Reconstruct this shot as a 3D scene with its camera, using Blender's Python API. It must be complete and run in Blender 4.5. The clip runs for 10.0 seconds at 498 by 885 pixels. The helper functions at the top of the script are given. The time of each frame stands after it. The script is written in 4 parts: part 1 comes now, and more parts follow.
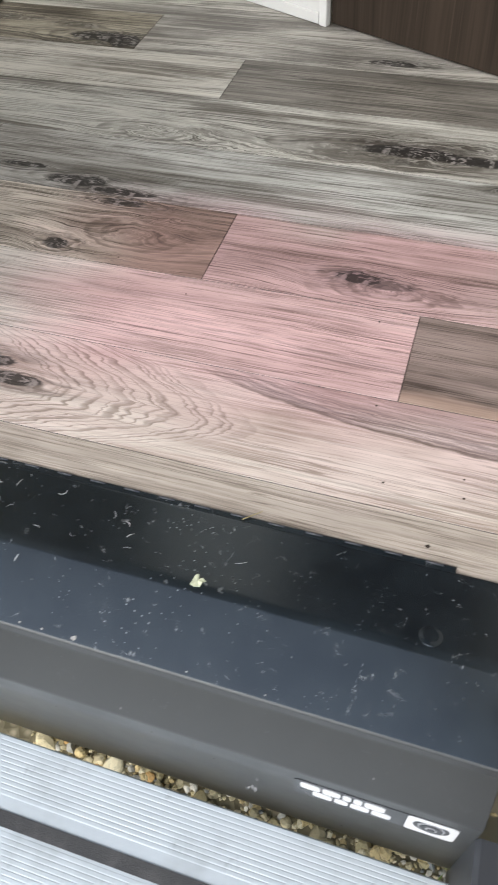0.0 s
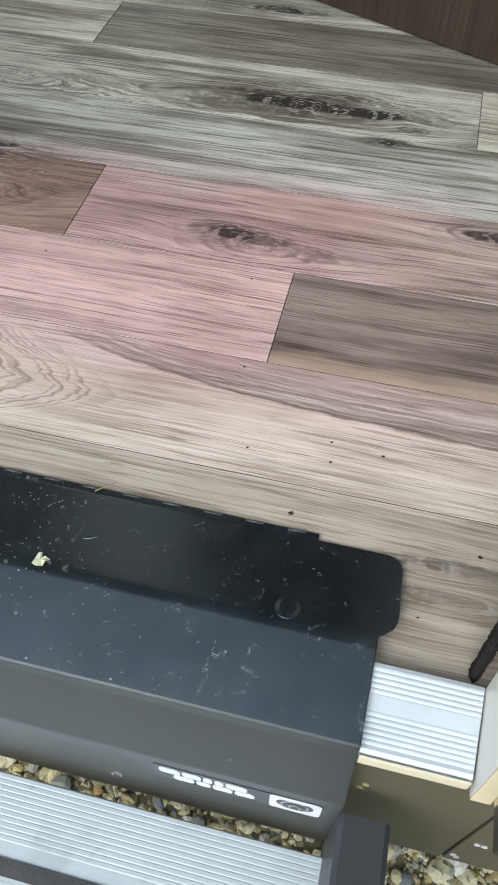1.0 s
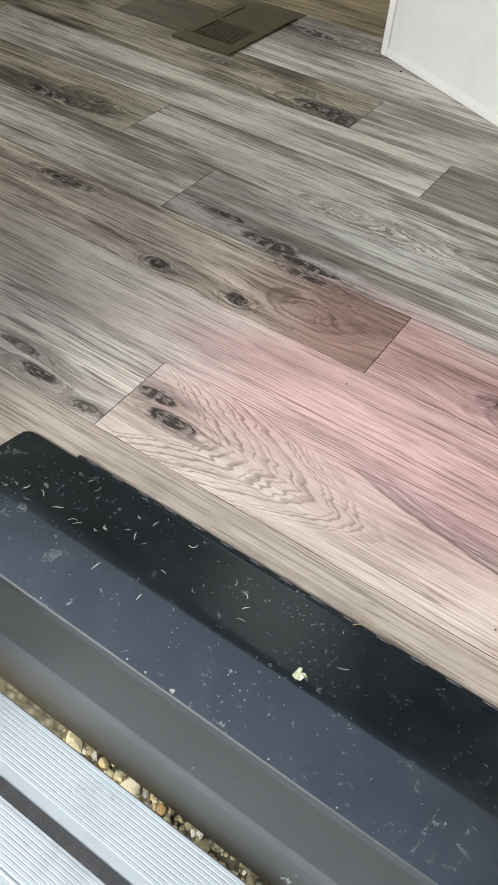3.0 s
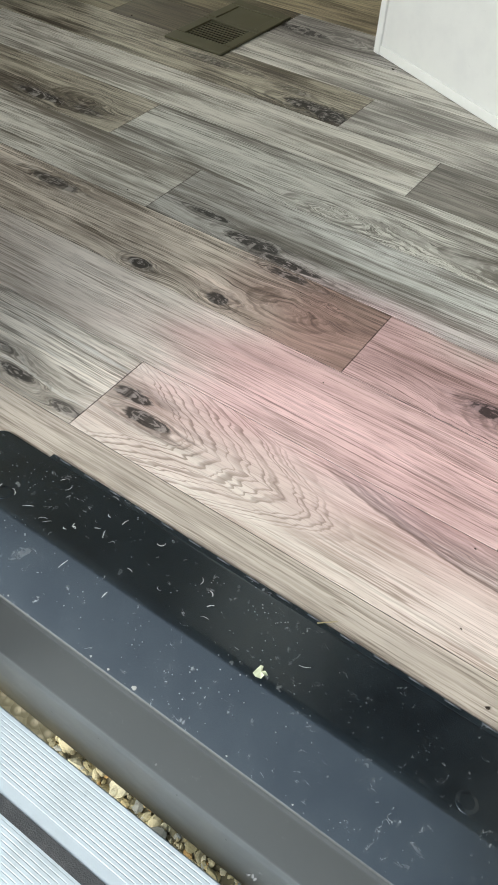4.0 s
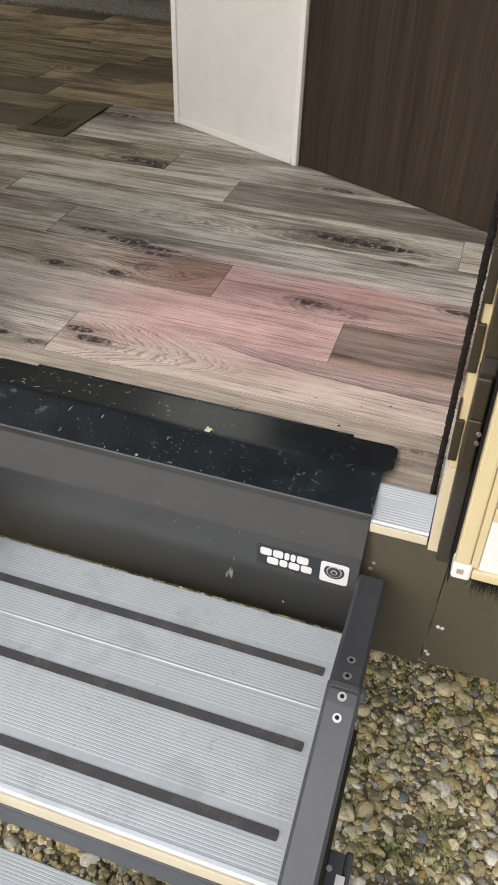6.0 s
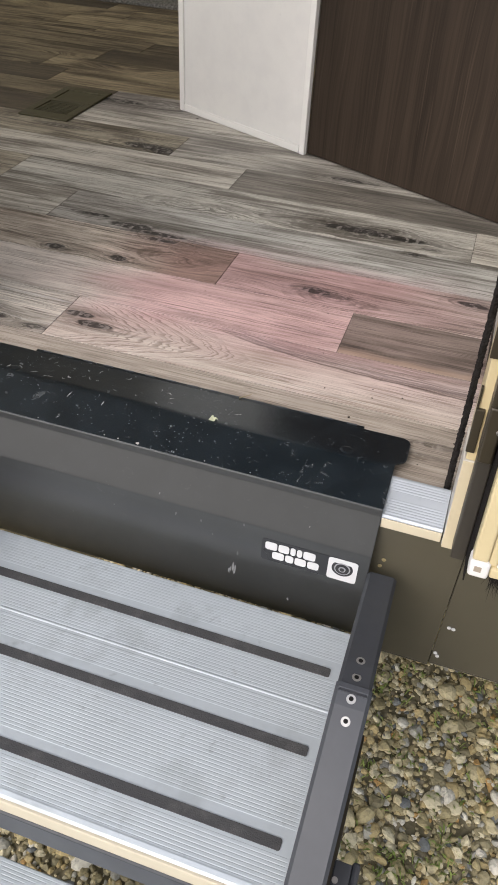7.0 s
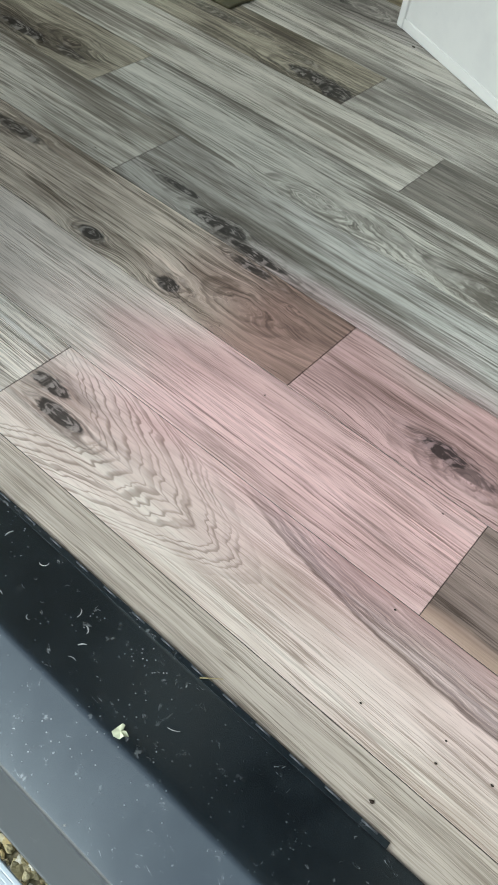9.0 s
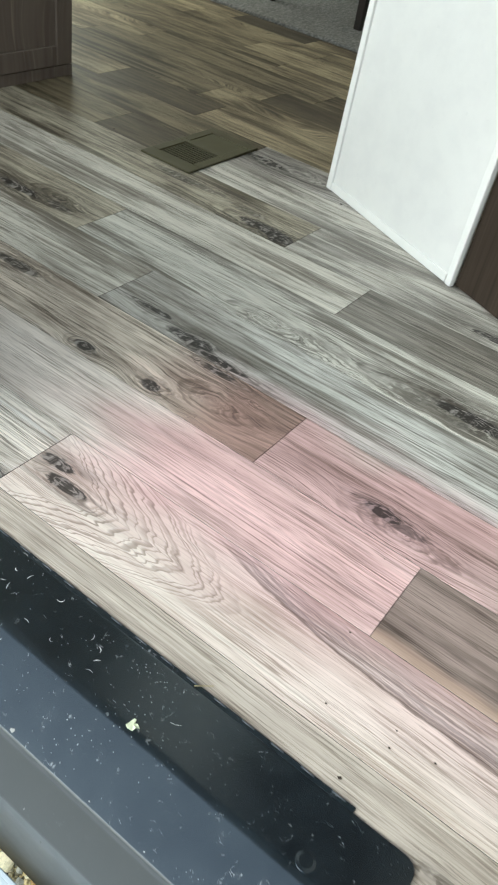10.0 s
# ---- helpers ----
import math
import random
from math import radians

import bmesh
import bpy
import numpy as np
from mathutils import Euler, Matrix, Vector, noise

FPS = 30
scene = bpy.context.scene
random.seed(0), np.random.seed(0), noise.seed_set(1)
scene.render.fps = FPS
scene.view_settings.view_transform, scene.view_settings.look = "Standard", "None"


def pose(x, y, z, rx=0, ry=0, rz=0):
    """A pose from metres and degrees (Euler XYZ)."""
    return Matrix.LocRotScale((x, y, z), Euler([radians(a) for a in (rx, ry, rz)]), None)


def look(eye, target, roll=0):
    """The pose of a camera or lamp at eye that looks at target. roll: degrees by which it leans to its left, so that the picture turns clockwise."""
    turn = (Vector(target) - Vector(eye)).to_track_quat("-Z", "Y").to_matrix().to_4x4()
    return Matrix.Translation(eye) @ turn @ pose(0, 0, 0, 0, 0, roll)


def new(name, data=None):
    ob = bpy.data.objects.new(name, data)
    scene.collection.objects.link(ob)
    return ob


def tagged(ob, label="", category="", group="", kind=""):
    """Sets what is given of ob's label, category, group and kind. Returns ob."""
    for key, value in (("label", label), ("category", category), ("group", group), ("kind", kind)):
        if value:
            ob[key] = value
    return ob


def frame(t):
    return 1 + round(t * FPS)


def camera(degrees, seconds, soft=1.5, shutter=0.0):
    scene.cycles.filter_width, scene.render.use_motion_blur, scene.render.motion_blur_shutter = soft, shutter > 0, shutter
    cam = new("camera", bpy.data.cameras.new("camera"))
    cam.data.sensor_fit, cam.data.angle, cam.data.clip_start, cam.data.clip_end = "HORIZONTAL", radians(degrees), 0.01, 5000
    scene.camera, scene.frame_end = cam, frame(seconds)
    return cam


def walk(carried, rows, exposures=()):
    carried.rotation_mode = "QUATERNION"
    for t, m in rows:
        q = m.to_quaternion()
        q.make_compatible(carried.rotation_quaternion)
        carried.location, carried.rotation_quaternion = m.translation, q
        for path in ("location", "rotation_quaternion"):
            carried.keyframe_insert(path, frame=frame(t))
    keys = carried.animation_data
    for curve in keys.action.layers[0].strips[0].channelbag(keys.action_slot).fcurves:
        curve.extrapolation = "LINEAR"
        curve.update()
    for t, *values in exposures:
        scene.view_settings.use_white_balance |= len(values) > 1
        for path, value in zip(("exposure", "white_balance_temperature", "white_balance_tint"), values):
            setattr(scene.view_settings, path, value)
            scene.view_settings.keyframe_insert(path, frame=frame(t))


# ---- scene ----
cam = camera(36.7, 10.0, soft=1.7, shutter=0.18)
PATH = [
    (0, (0.046, -0.251, 0.642), (-0.412, 0.921, -0.912), -4.6),
    (0.5, (0.128, -0.174, 0.615), (-0.257, 0.983, -0.969), -2.7),
    (1, (0.108, -0.206, 0.598), (-0.16, 0.954, -1.009), 0.6),
    (1.5, (0.039, -0.25, 0.672), (-0.263, 0.947, -0.902), 2.3),
    (2, (-0.004, -0.275, 0.7), (-0.469, 0.932, -0.826), 2.9),
    (2.5, (-0.046, -0.275, 0.702), (-0.653, 0.9, -0.799), 4.1),
    (2.7, (-0.045, -0.273, 0.708), (-0.678, 0.889, -0.791), 5.1),
    (3.8, (0.004, -0.231, 0.711), (-0.702, 0.886, -0.79), 3.9),
    (4, (0.01, -0.234, 0.715), (-0.683, 0.888, -0.788), 3.9),
    (4.5, (0.074, -0.247, 0.709), (-0.527, 0.911, -0.807), 2.9),
    (5, (0.189, -0.41, 0.755), (-0.385, 0.839, -0.698), 1.9),
    (5.5, (0.264, -0.638, 0.797), (-0.304, 0.71, -0.566), 0.9),
    (6, (0.201, -0.841, 0.814), (-0.229, 0.61, -0.494), 2.2),
    (6.2, (0.178, -0.868, 0.821), (-0.219, 0.605, -0.472), 2.9),
    (7.3, (0.186, -0.739, 0.713), (-0.278, 0.681, -0.617), 3.9),
    (7.5, (0.204, -0.582, 0.669), (-0.3, 0.779, -0.706), 4.6),
    (8, (0.147, -0.233, 0.627), (-0.428, 0.961, -0.871), 6.2),
    (8.5, (0.055, -0.044, 0.609), (-0.52, 1.041, -0.97), 9.3),
    (9, (0.019, -0.085, 0.689), (-0.63, 0.973, -0.879), 11.1),
    (9.5, (0.011, -0.129, 0.734), (-0.72, 1.043, -0.713), 12.7),
    (10, (0.101, -0.266, 0.771), (-0.618, 1.063, -0.539), 12.1),
]
walk(cam, [(t, look(eye, target, roll)) for t, eye, target, roll in PATH], exposures=[(0, 1.0, 6120, 9), (0.5, 0.91, 5900, 3), (1, 0.88, 5880, 2), (2, 0.98, 6130, 9), (2.5, 1.02, 6180, 9), (4, 1.10, 6080, 2), (4.5, 1.0, 6050, 3), (5, 0.9, 6150, 3), (5.5, 0.80, 6450, 9), (6, 0.66, 6600, 11), (7.5, 0.68, 6350, 13), (8, 0.69, 6240, 12), (8.5, 0.93, 5800, 2), (9, 0.93, 5780, -2), (10, 1.26, 5800, -2)])

# ---- light ----
world = bpy.data.worlds.new("overcast_sky")
scene.world = world
world.use_nodes = True
wn = world.node_tree
sky = wn.nodes.new("ShaderNodeTexSky")
sky.sky_type, sky.sun_disc = "NISHITA", False
sky.sun_elevation, sky.sun_rotation = radians(39), radians(202)
sky.air_density, sky.dust_density = 1.0, 3.0
soften = wn.nodes.new("ShaderNodeHueSaturation")
soften.inputs["Saturation"].default_value = 0.58
wn.links.new(sky.outputs[0], soften.inputs["Color"])
wn.links.new(soften.outputs[0], wn.nodes["Background"].inputs[0])
wn.nodes["Background"].inputs[1].default_value = 0.15
sun_data = bpy.data.lights.new("sun", "SUN")
sun_data.energy, sun_data.angle, sun_data.color = 0.75, radians(45), (1.0, 0.98, 0.96)
sun = new("sun", sun_data)
sun.matrix_world = look((-1.2, -3.0, 2.6), (0, 0, 0))


def fill_light(name, eye, target, w, h, watts, color):
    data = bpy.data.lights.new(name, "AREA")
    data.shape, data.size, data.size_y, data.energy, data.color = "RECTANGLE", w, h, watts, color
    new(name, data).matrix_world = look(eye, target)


# fill lamps set in two added, unseen window openings to brighten the interior
fill_light("window_daylight", (-3.66, 2.5, 1.3), (0, 2.5, 0.9), 1.9, 0.8, 15, (1.0, 0.90, 0.70))
fill_light("window_daylight", (-2.1, -0.02, 1.3), (-2.1, 3.0, 0.8), 1.5, 0.6, 19, (1.0, 0.96, 0.90))


# ---- mesh helpers ----
def mesh_of(bm, name, smooth=False):
    me = bpy.data.meshes.new(name)
    bm.normal_update()
    bm.to_mesh(me)
    bm.free()
    if smooth:
        for p in me.polygons:
            p.use_smooth = True
    return me


def part(name, bm, material, parent=None, label="", smooth=False):
    me = mesh_of(bm, name, smooth)
    me.materials.append(material)
    ob = new(name, me)
    if parent is not None:
        ob.parent = parent
    if label:
        ob["label"] = label
    return ob


def thing(name, label, category, kind="", group=""):
    ob = new(name)
    ob.empty_display_size = 0.05
    return tagged(ob, label, category, group, kind)


def box(x0, x1, y0, y1, z0, z1, bevel=0.0, bm=None, seg=2):
    bm = bm or bmesh.new()
    r = bmesh.ops.create_cube(bm, size=1)
    vs = r["verts"]
    for v in vs:
        v.co = Vector(((x0 + x1) / 2 + v.co.x * (x1 - x0), (y0 + y1) / 2 + v.co.y * (y1 - y0), (z0 + z1) / 2 + v.co.z * (z1 - z0)))
    if bevel:
        es = list({e for v in vs for e in v.link_edges})
        bmesh.ops.bevel(bm, geom=es, offset=bevel, segments=seg, affect="EDGES", profile=0.5)
    return bm


def sweep_x(profile, x0, x1, bm=None, steps=1):
    """A closed outline of (y, z) drawn out along x."""
    bm = bm or bmesh.new()
    rings = []
    for i in range(steps + 1):
        x = x0 + (x1 - x0) * i / steps
        rings.append([bm.verts.new((x, y, z)) for y, z in profile])
    n = len(profile)
    for a, b in zip(rings, rings[1:]):
        for i in range(n):
            bm.faces.new((a[i], a[(i + 1) % n], b[(i + 1) % n], b[i]))
    bm.faces.new(rings[0])
    bm.faces.new(rings[-1][::-1])
    bmesh.ops.recalc_face_normals(bm, faces=bm.faces[:])
    return bm


def disc(c, axis, r, depth, seg=20, r2=None, bm=None):
    """A short cylinder or cone about an axis from c."""
    bm = bm or bmesh.new()
    m = Matrix.Translation(c) @ Vector(axis).to_track_quat("Z", "Y").to_matrix().to_4x4() @ Matrix.Translation((0, 0, depth / 2))
    bmesh.ops.create_cone(bm, cap_ends=True, segments=seg, radius1=r, radius2=r if r2 is None else r2, depth=depth, matrix=m)
    return bm


# ---- materials ----
class Nodes:
    """Small helper to write node formulas."""

    def __init__(self, name):
        self.mat = bpy.data.materials.new(name)
        self.mat.use_nodes = True
        self.t = self.mat.node_tree
        self.bsdf = self.t.nodes["Principled BSDF"]

    def put(self, node, socket, value):
        s = node.inputs[socket]
        if isinstance(value, bpy.types.NodeSocket):
            self.t.links.new(value, s)
        else:
            s.default_value = value

    def m(self, op, a, b=0.0, c=0.0, clamp=False):
        n = self.t.nodes.new("ShaderNodeMath")
        n.operation, n.use_clamp = op, clamp
        for i, v in enumerate((a, b, c)):
            self.put(n, i, v)
        return n.outputs[0]

    def xyz(self):
        g = self.t.nodes.new("ShaderNodeNewGeometry")
        s = self.t.nodes.new("ShaderNodeSeparateXYZ")
        self.t.links.new(g.outputs["Position"], s.inputs[0])
        return s.outputs

    def vec(self, x, y, z):
        n = self.t.nodes.new("ShaderNodeCombineXYZ")
        for i, v in enumerate((x, y, z)):
            self.put(n, i, v)
        return n.outputs[0]

    def noise(self, v, scale=1.0, detail=3.0, rough=0.55, dist=0.0):
        n = self.t.nodes.new("ShaderNodeTexNoise")
        self.put(n, "Vector", v)
        n.inputs["Scale"].default_value, n.inputs["Detail"].default_value = scale, detail
        n.inputs["Roughness"].default_value, n.inputs["Distortion"].default_value = rough, dist
        return n.outputs["Fac"]

    def ramp(self, v, lo, hi, a=0.0, b=1.0):
        n = self.t.nodes.new("ShaderNodeMapRange")
        n.interpolation_type = "SMOOTHSTEP"
        for i, val in enumerate((v, lo, hi, a, b)):
            self.put(n, i, val)
        return n.outputs[0]

    def mix(self, f, a, b, kind="MIX"):
        n = self.t.nodes.new("ShaderNodeMix")
        n.data_type, n.blend_type = "RGBA", kind
        self.put(n, 0, f)
        self.put(n, 6, a if isinstance(a, bpy.types.NodeSocket) else (*a, 1))
        self.put(n, 7, b if isinstance(b, bpy.types.NodeSocket) else (*b, 1))
        return n.outputs[2]

    def bump(self, h, strength=0.2, distance=0.001):
        n = self.t.nodes.new("ShaderNodeBump")
        n.inputs["Strength"].default_value, n.inputs["Distance"].default_value = strength, distance
        self.put(n, "Height", h)
        self.t.links.new(n.outputs[0], self.bsdf.inputs["Normal"])

    def done(self, color, rough, metal=0.0, spec=0.5):
        self.put(self.bsdf, "Base Color", color if isinstance(color, bpy.types.NodeSocket) else (*color, 1))
        self.put(self.bsdf, "Roughness", rough)
        self.put(self.bsdf, "Metallic", metal)
        self.bsdf.inputs["Specular IOR Level"].default_value = spec
        return self.mat


def plain(name, color, rough=0.5, metal=0.0, spec=0.5, scale=40.0, amount=0.12, bump=0.05):
    """A nearly even finish, with faint mottling and fine relief."""
    k = Nodes(name)
    x, y, z = k.xyz()
    p = k.vec(x, y, z)
    a = k.noise(p, scale, 3)
    b = k.noise(p, scale * 0.12, 2)
    f = k.m("ADD", k.m("MULTIPLY", a, 0.5), k.m("MULTIPLY", b, 0.5))
    col = k.mix(f, [c * (1 - amount) for c in color], [min(1, c * (1 + amount)) for c in color])
    k.bump(k.noise(p, scale * 8, 2), bump, 0.0006)
    return k.done(col, k.ramp(b, 0.3, 0.7, max(0.05, rough - 0.06), rough + 0.06), metal, spec)


def wood(name, light, dark, contrast=1.0, knots=(), waves=(), seed=0.0, rosy=True, tone=0.5, own=False, fine=1.0, rings=(), patch=0.55, stain=0.95, edge=(), wedge=(), shade=(), arcs=(), line=1.0):
    """Printed timber with the grain along x. knots: (x, y, half length, half width, strength);
    waves: (x, y, half length, half width, rise) that bow the grain lines round a place;
    rings: (x, y, half length, half width, strength) nested ovals of grain with no dark heart;
    arcs: (y of the tips, x of the first, x of the last, spacing) a flame of nested bows across the plank;
    edge: (y0, y1, colour) a printed strip along one side; wedge: (x, y low, rise, run) a grey flare of grain;
    shade: (x0, x1, colour) a tone that the print takes on along the plank; line: how strongly the grain lines are drawn."""
    k = Nodes(name)
    x, y, z = k.xyz()
    shift = seed
    if own:
        info = k.t.nodes.new("ShaderNodeObjectInfo")
        shift = k.m("MULTIPLY", info.outputs["Random"], 60.0)

    def stretched(fx, v, fy, more, detail=2.0, rough=0.55):
        return k.noise(k.vec(k.m("MULTIPLY", x, fx), k.m("MULTIPLY", v, fy), k.m("ADD", shift, more)), 1.0, detail, rough)

    def thin(n, half):
        """A thin line where a soft field crosses its middle."""
        return k.ramp(k.m("ABSOLUTE", k.m("SUBTRACT", n, 0.5)), half * 0.25, half, 1.0, 0.0)

    fibre = stretched(14.0, y, 950.0, 71.0, 2, 0.6)
    warp = stretched(1.7, y, 7.0, 0.0)
    ragged = stretched(26.0, y, 60.0, 0.0, 3)
    field = k.m("ADD", y, k.m("MULTIPLY", warp, 0.020))
    field = k.m("ADD", field, k.m("MULTIPLY", ragged, 0.0024))
    if own:
        kx = stretched(2.2, y, 6.0, 9.0, 0)
        field = k.m("ADD", field, k.m("MULTIPLY", k.ramp(kx, 0.5, 0.8), 0.05))
    for (cx, cy, sx, sy, rise) in waves:
        dx = k.m("DIVIDE", k.m("SUBTRACT", x, cx), sx)
        dy = k.m("DIVIDE", k.m("SUBTRACT", y, cy), sy)
        r2 = k.m("ADD", k.m("MULTIPLY", dx, dx), k.m("MULTIPLY", dy, dy))
        field = k.m("ADD", field, k.m("MULTIPLY", k.m("EXPONENT", k.m("MULTIPLY", r2, -1.0)), rise))
    # the grain closes into ovals round each eye
    loops = None
    wob = k.m("MULTIPLY", k.m("SUBTRACT", stretched(16.0, y, 42.0, 5.0, 3, 0.6), 0.5), 1.5)
    for (cx, cy, sx, sy, s) in [(a, b, c * 1.7, d * 1.6, s) for a, b, c, d, s in knots] + list(rings):
        dx = k.m("ADD", k.m("DIVIDE", k.m("SUBTRACT", x, cx), sx), k.m("MULTIPLY", wob, 0.65))
        dy = k.m("ADD", k.m("DIVIDE", k.m("SUBTRACT", y, cy), sy), k.m("MULTIPLY", wob, 0.85))
        r2 = k.m("ADD", k.m("MULTIPLY", dx, dx), k.m("MULTIPLY", dy, dy))
        w = k.m("MULTIPLY", k.m("EXPONENT", k.m("MULTIPLY", r2, -0.55)), min(1.0, s))
        oval = k.m("MULTIPLY_ADD", k.m("SQRT", r2), sy, cy)
        saw = k.m("FRACT", k.m("MULTIPLY_ADD", k.m("SQRT", r2), 2.6, k.m("MULTIPLY", wob, 1.3)))
        band = k.m("MULTIPLY", k.m("MULTIPLY", k.ramp(saw, 0.30, 0.80), k.ramp(saw, 0.86, 1.0, 1.0, 0.0)), k.m("MULTIPLY", k.ramp(w, 0.10, 0.55), k.ramp(stretched(9.0, y, 30.0, 77.0, 2), 0.36, 0.60, 0.15, 1.0)))
        loops = band if loops is None else k.m("MAXIMUM", loops, band)
        field = k.m("ADD", k.m("MULTIPLY", field, k.m("SUBTRACT", 1.0, w)), k.m("MULTIPLY", oval, w))
    bowed = None
    if arcs:
        tip, first, last, gap = arcs
        jag = k.m("MULTIPLY", k.m("SUBTRACT", stretched(7.0, y, 46.0, 12.0, 3, 0.5), 0.5), 0.070)
        dy = k.m("SUBTRACT", y, tip)
        up, down = k.m("MAXIMUM", dy, 0.0), k.m("MAXIMUM", k.m("MULTIPLY", dy, -1.0), 0.0)
        q = k.m("ADD", k.m("ADD", x, jag), k.m("ADD", k.m("MULTIPLY", up, 1.35), k.m("MULTIPLY", k.m("MULTIPLY", up, up), 9.0)))
        q = k.m("ADD", q, k.m("ADD", k.m("MULTIPLY", down, 0.5), k.m("MULTIPLY", k.m("MULTIPLY", down, down), 22.0)))
        uneven = k.m("MULTIPLY", k.noise(k.vec(k.m("MULTIPLY", q, 30.0), k.m("MULTIPLY", y, 3.0), 1.0), 1.0, 2), gap * 3.2)
        bowed = k.m("MULTIPLY", k.ramp(q, first - 0.03, first + 0.03), k.ramp(q, last - 0.02, last + 0.05, 1.0, 0.0))
        phase = k.m("ADD", q, uneven)
        saw = k.m("FRACT", k.m("DIVIDE", phase, gap))
        tooth = k.m("MULTIPLY", k.ramp(saw, 0.40, 0.85), k.ramp(saw, 0.88, 1.0, 1.0, 0.0))
        tooth = k.m("MULTIPLY", tooth, k.ramp(stretched(9.0, y, 40.0, 30.0, 2), 0.30, 0.62, 0.45, 1.0))
        tooth = k.m("MULTIPLY", tooth, bowed)
    grain = stretched(3.2, field, 440.0 * fine, 0.0, 4, 0.65)
    bands = stretched(1.1, field, 62.0 * fine, 0.0, 4, 0.7)
    broad = stretched(2.6, field, 12.0, 0.0, 4, 0.58)
    pores = stretched(19.0, field, 620.0 * fine, 0.0, 2)
    f = k.m("ADD", k.m("MULTIPLY", k.ramp(grain, 0.36, 0.66), 0.26), k.m("MULTIPLY", k.ramp(bands, 0.41, 0.60), 0.28))
    f = k.m("ADD", f, k.m("MULTIPLY", k.ramp(broad, 0.38, 0.62), 0.72))
    if bowed is not None:
        f = k.m("ADD", k.m("MULTIPLY", f, k.m("MULTIPLY_ADD", bowed, -0.72, 1.0)), k.m("MULTIPLY", bowed, 0.40))
    f = k.m("MULTIPLY_ADD", k.m("SUBTRACT", f, 0.64), contrast * 1.22, tone - 0.05, clamp=True)
    col = k.mix(f, light, dark)
    # drawn grain: long thin lines, finer broken ones, and short pores
    quiet = 1.0 if bowed is None else k.m("MULTIPLY_ADD", bowed, -0.8, 1.0)
    here = k.ramp(stretched(4.2, field, 30.0, 40.0, 3), 0.38, 0.54)
    there = k.ramp(stretched(5.0, field, 36.0, 47.0, 3), 0.40, 0.56)
    long_line = k.m("MULTIPLY", k.m("MULTIPLY", thin(stretched(1.5, field, 110.0 * fine, 4.0, 3, 0.7), 0.032), here), quiet)
    fine_line = k.m("MULTIPLY", k.m("MULTIPLY", thin(stretched(2.6, field, 230.0 * fine, 8.0, 3, 0.7), 0.060), there), quiet)
    col = k.mix(k.m("MULTIPLY", long_line, min(1.0, 0.86 * line)), col, [dark[0] * 0.55, dark[1] * 0.52, dark[2] * 0.48])
    col = k.mix(k.m("MULTIPLY", fine_line, min(1.0, 0.58 * line)), col, [dark[0] * 0.70, dark[1] * 0.67, dark[2] * 0.64])
    col = k.mix(k.m("MULTIPLY", k.ramp(pores, 0.585, 0.64), 0.40), col, [c * 0.62 for c in dark])
    col = k.mix(k.m("MULTIPLY", k.ramp(fibre, 0.54, 0.64), 0.24), col, [c * 0.75 for c in dark])
    smut = stretched(2.8, field, 46.0, 17.0, 5, 0.66)
    col = k.mix(k.m("MULTIPLY", k.ramp(smut, 0.56, 0.63), patch), col, [dark[0] * 0.62, dark[1] * 0.56, dark[2] * 0.48])
    pale = stretched(1.6, field, 50.0, 23.0, 4, 0.65)
    col = k.mix(k.m("MULTIPLY", k.ramp(pale, 0.53, 0.62), min(0.50, 0.42 * contrast)), col, [min(0.75, c * 1.22) for c in light])
    if loops is not None:
        col = k.mix(k.m("MULTIPLY", loops, 0.75), col, [c * 0.80 for c in dark])
    if bowed is not None:
        col = k.mix(k.m("MULTIPLY", tooth, 0.80), col, [dark[0] * 0.58, dark[1] * 0.56, dark[2] * 0.54])
    if own:
        b = k.m("MULTIPLY_ADD", info.outputs["Random"], 0.8, 0.52)
        n = k.t.nodes.new("ShaderNodeHueSaturation")
        k.put(n, "Value", b)
        k.put(n, "Color", col)
        col = n.outputs[0]
        spot = stretched(5.0, y, 16.0, 31.0, 3)
        col = k.mix(k.m("MULTIPLY", k.ramp(spot, 0.64, 0.76), 0.75), col, (0.045, 0.038, 0.032))
    cloud = stretched(6.0, y, 14.0, 55.0, 4, 0.6)
    col = k.mix(k.ramp(cloud, 0.36, 0.52, 0.26, 0.0), col, (0.62, 0.60, 0.575), "MULTIPLY")
    if shade:
        col = k.mix(k.ramp(k.m("ADD", x, k.m("MULTIPLY", ragged, 0.08)), shade[0], shade[1]), col, shade[2], "MULTIPLY")
    if wedge:
        rim = k.m("MULTIPLY_ADD", k.m("EXPONENT", k.m("DIVIDE", k.m("SUBTRACT", wedge[0], x), wedge[3])), wedge[2], wedge[1])
        over = k.m("ADD", k.m("SUBTRACT", y, rim), k.m("MULTIPLY", k.m("SUBTRACT", ragged, 0.5), 0.010))
        streak = stretched(6.0, over, 300.0, 0.0, 4, 0.65)
        inside = k.m("MULTIPLY", k.ramp(over, -0.003, 0.004), k.ramp(x, wedge[0] - 0.05, wedge[0] + 0.12))
        inside = k.m("MULTIPLY", inside, k.ramp(over, 0.0, 0.055, 0.95, 0.45))
        col = k.mix(k.m("MULTIPLY", inside, k.ramp(streak, 0.38, 0.58, 0.28, 1.0)), col, (0.42, 0.41, 0.43), "MULTIPLY")
        crease = k.m("MULTIPLY", k.ramp(k.m("ABSOLUTE", over), 0.0006, 0.0036, 0.9, 0.0), k.ramp(x, wedge[0] - 0.02, wedge[0] + 0.10))
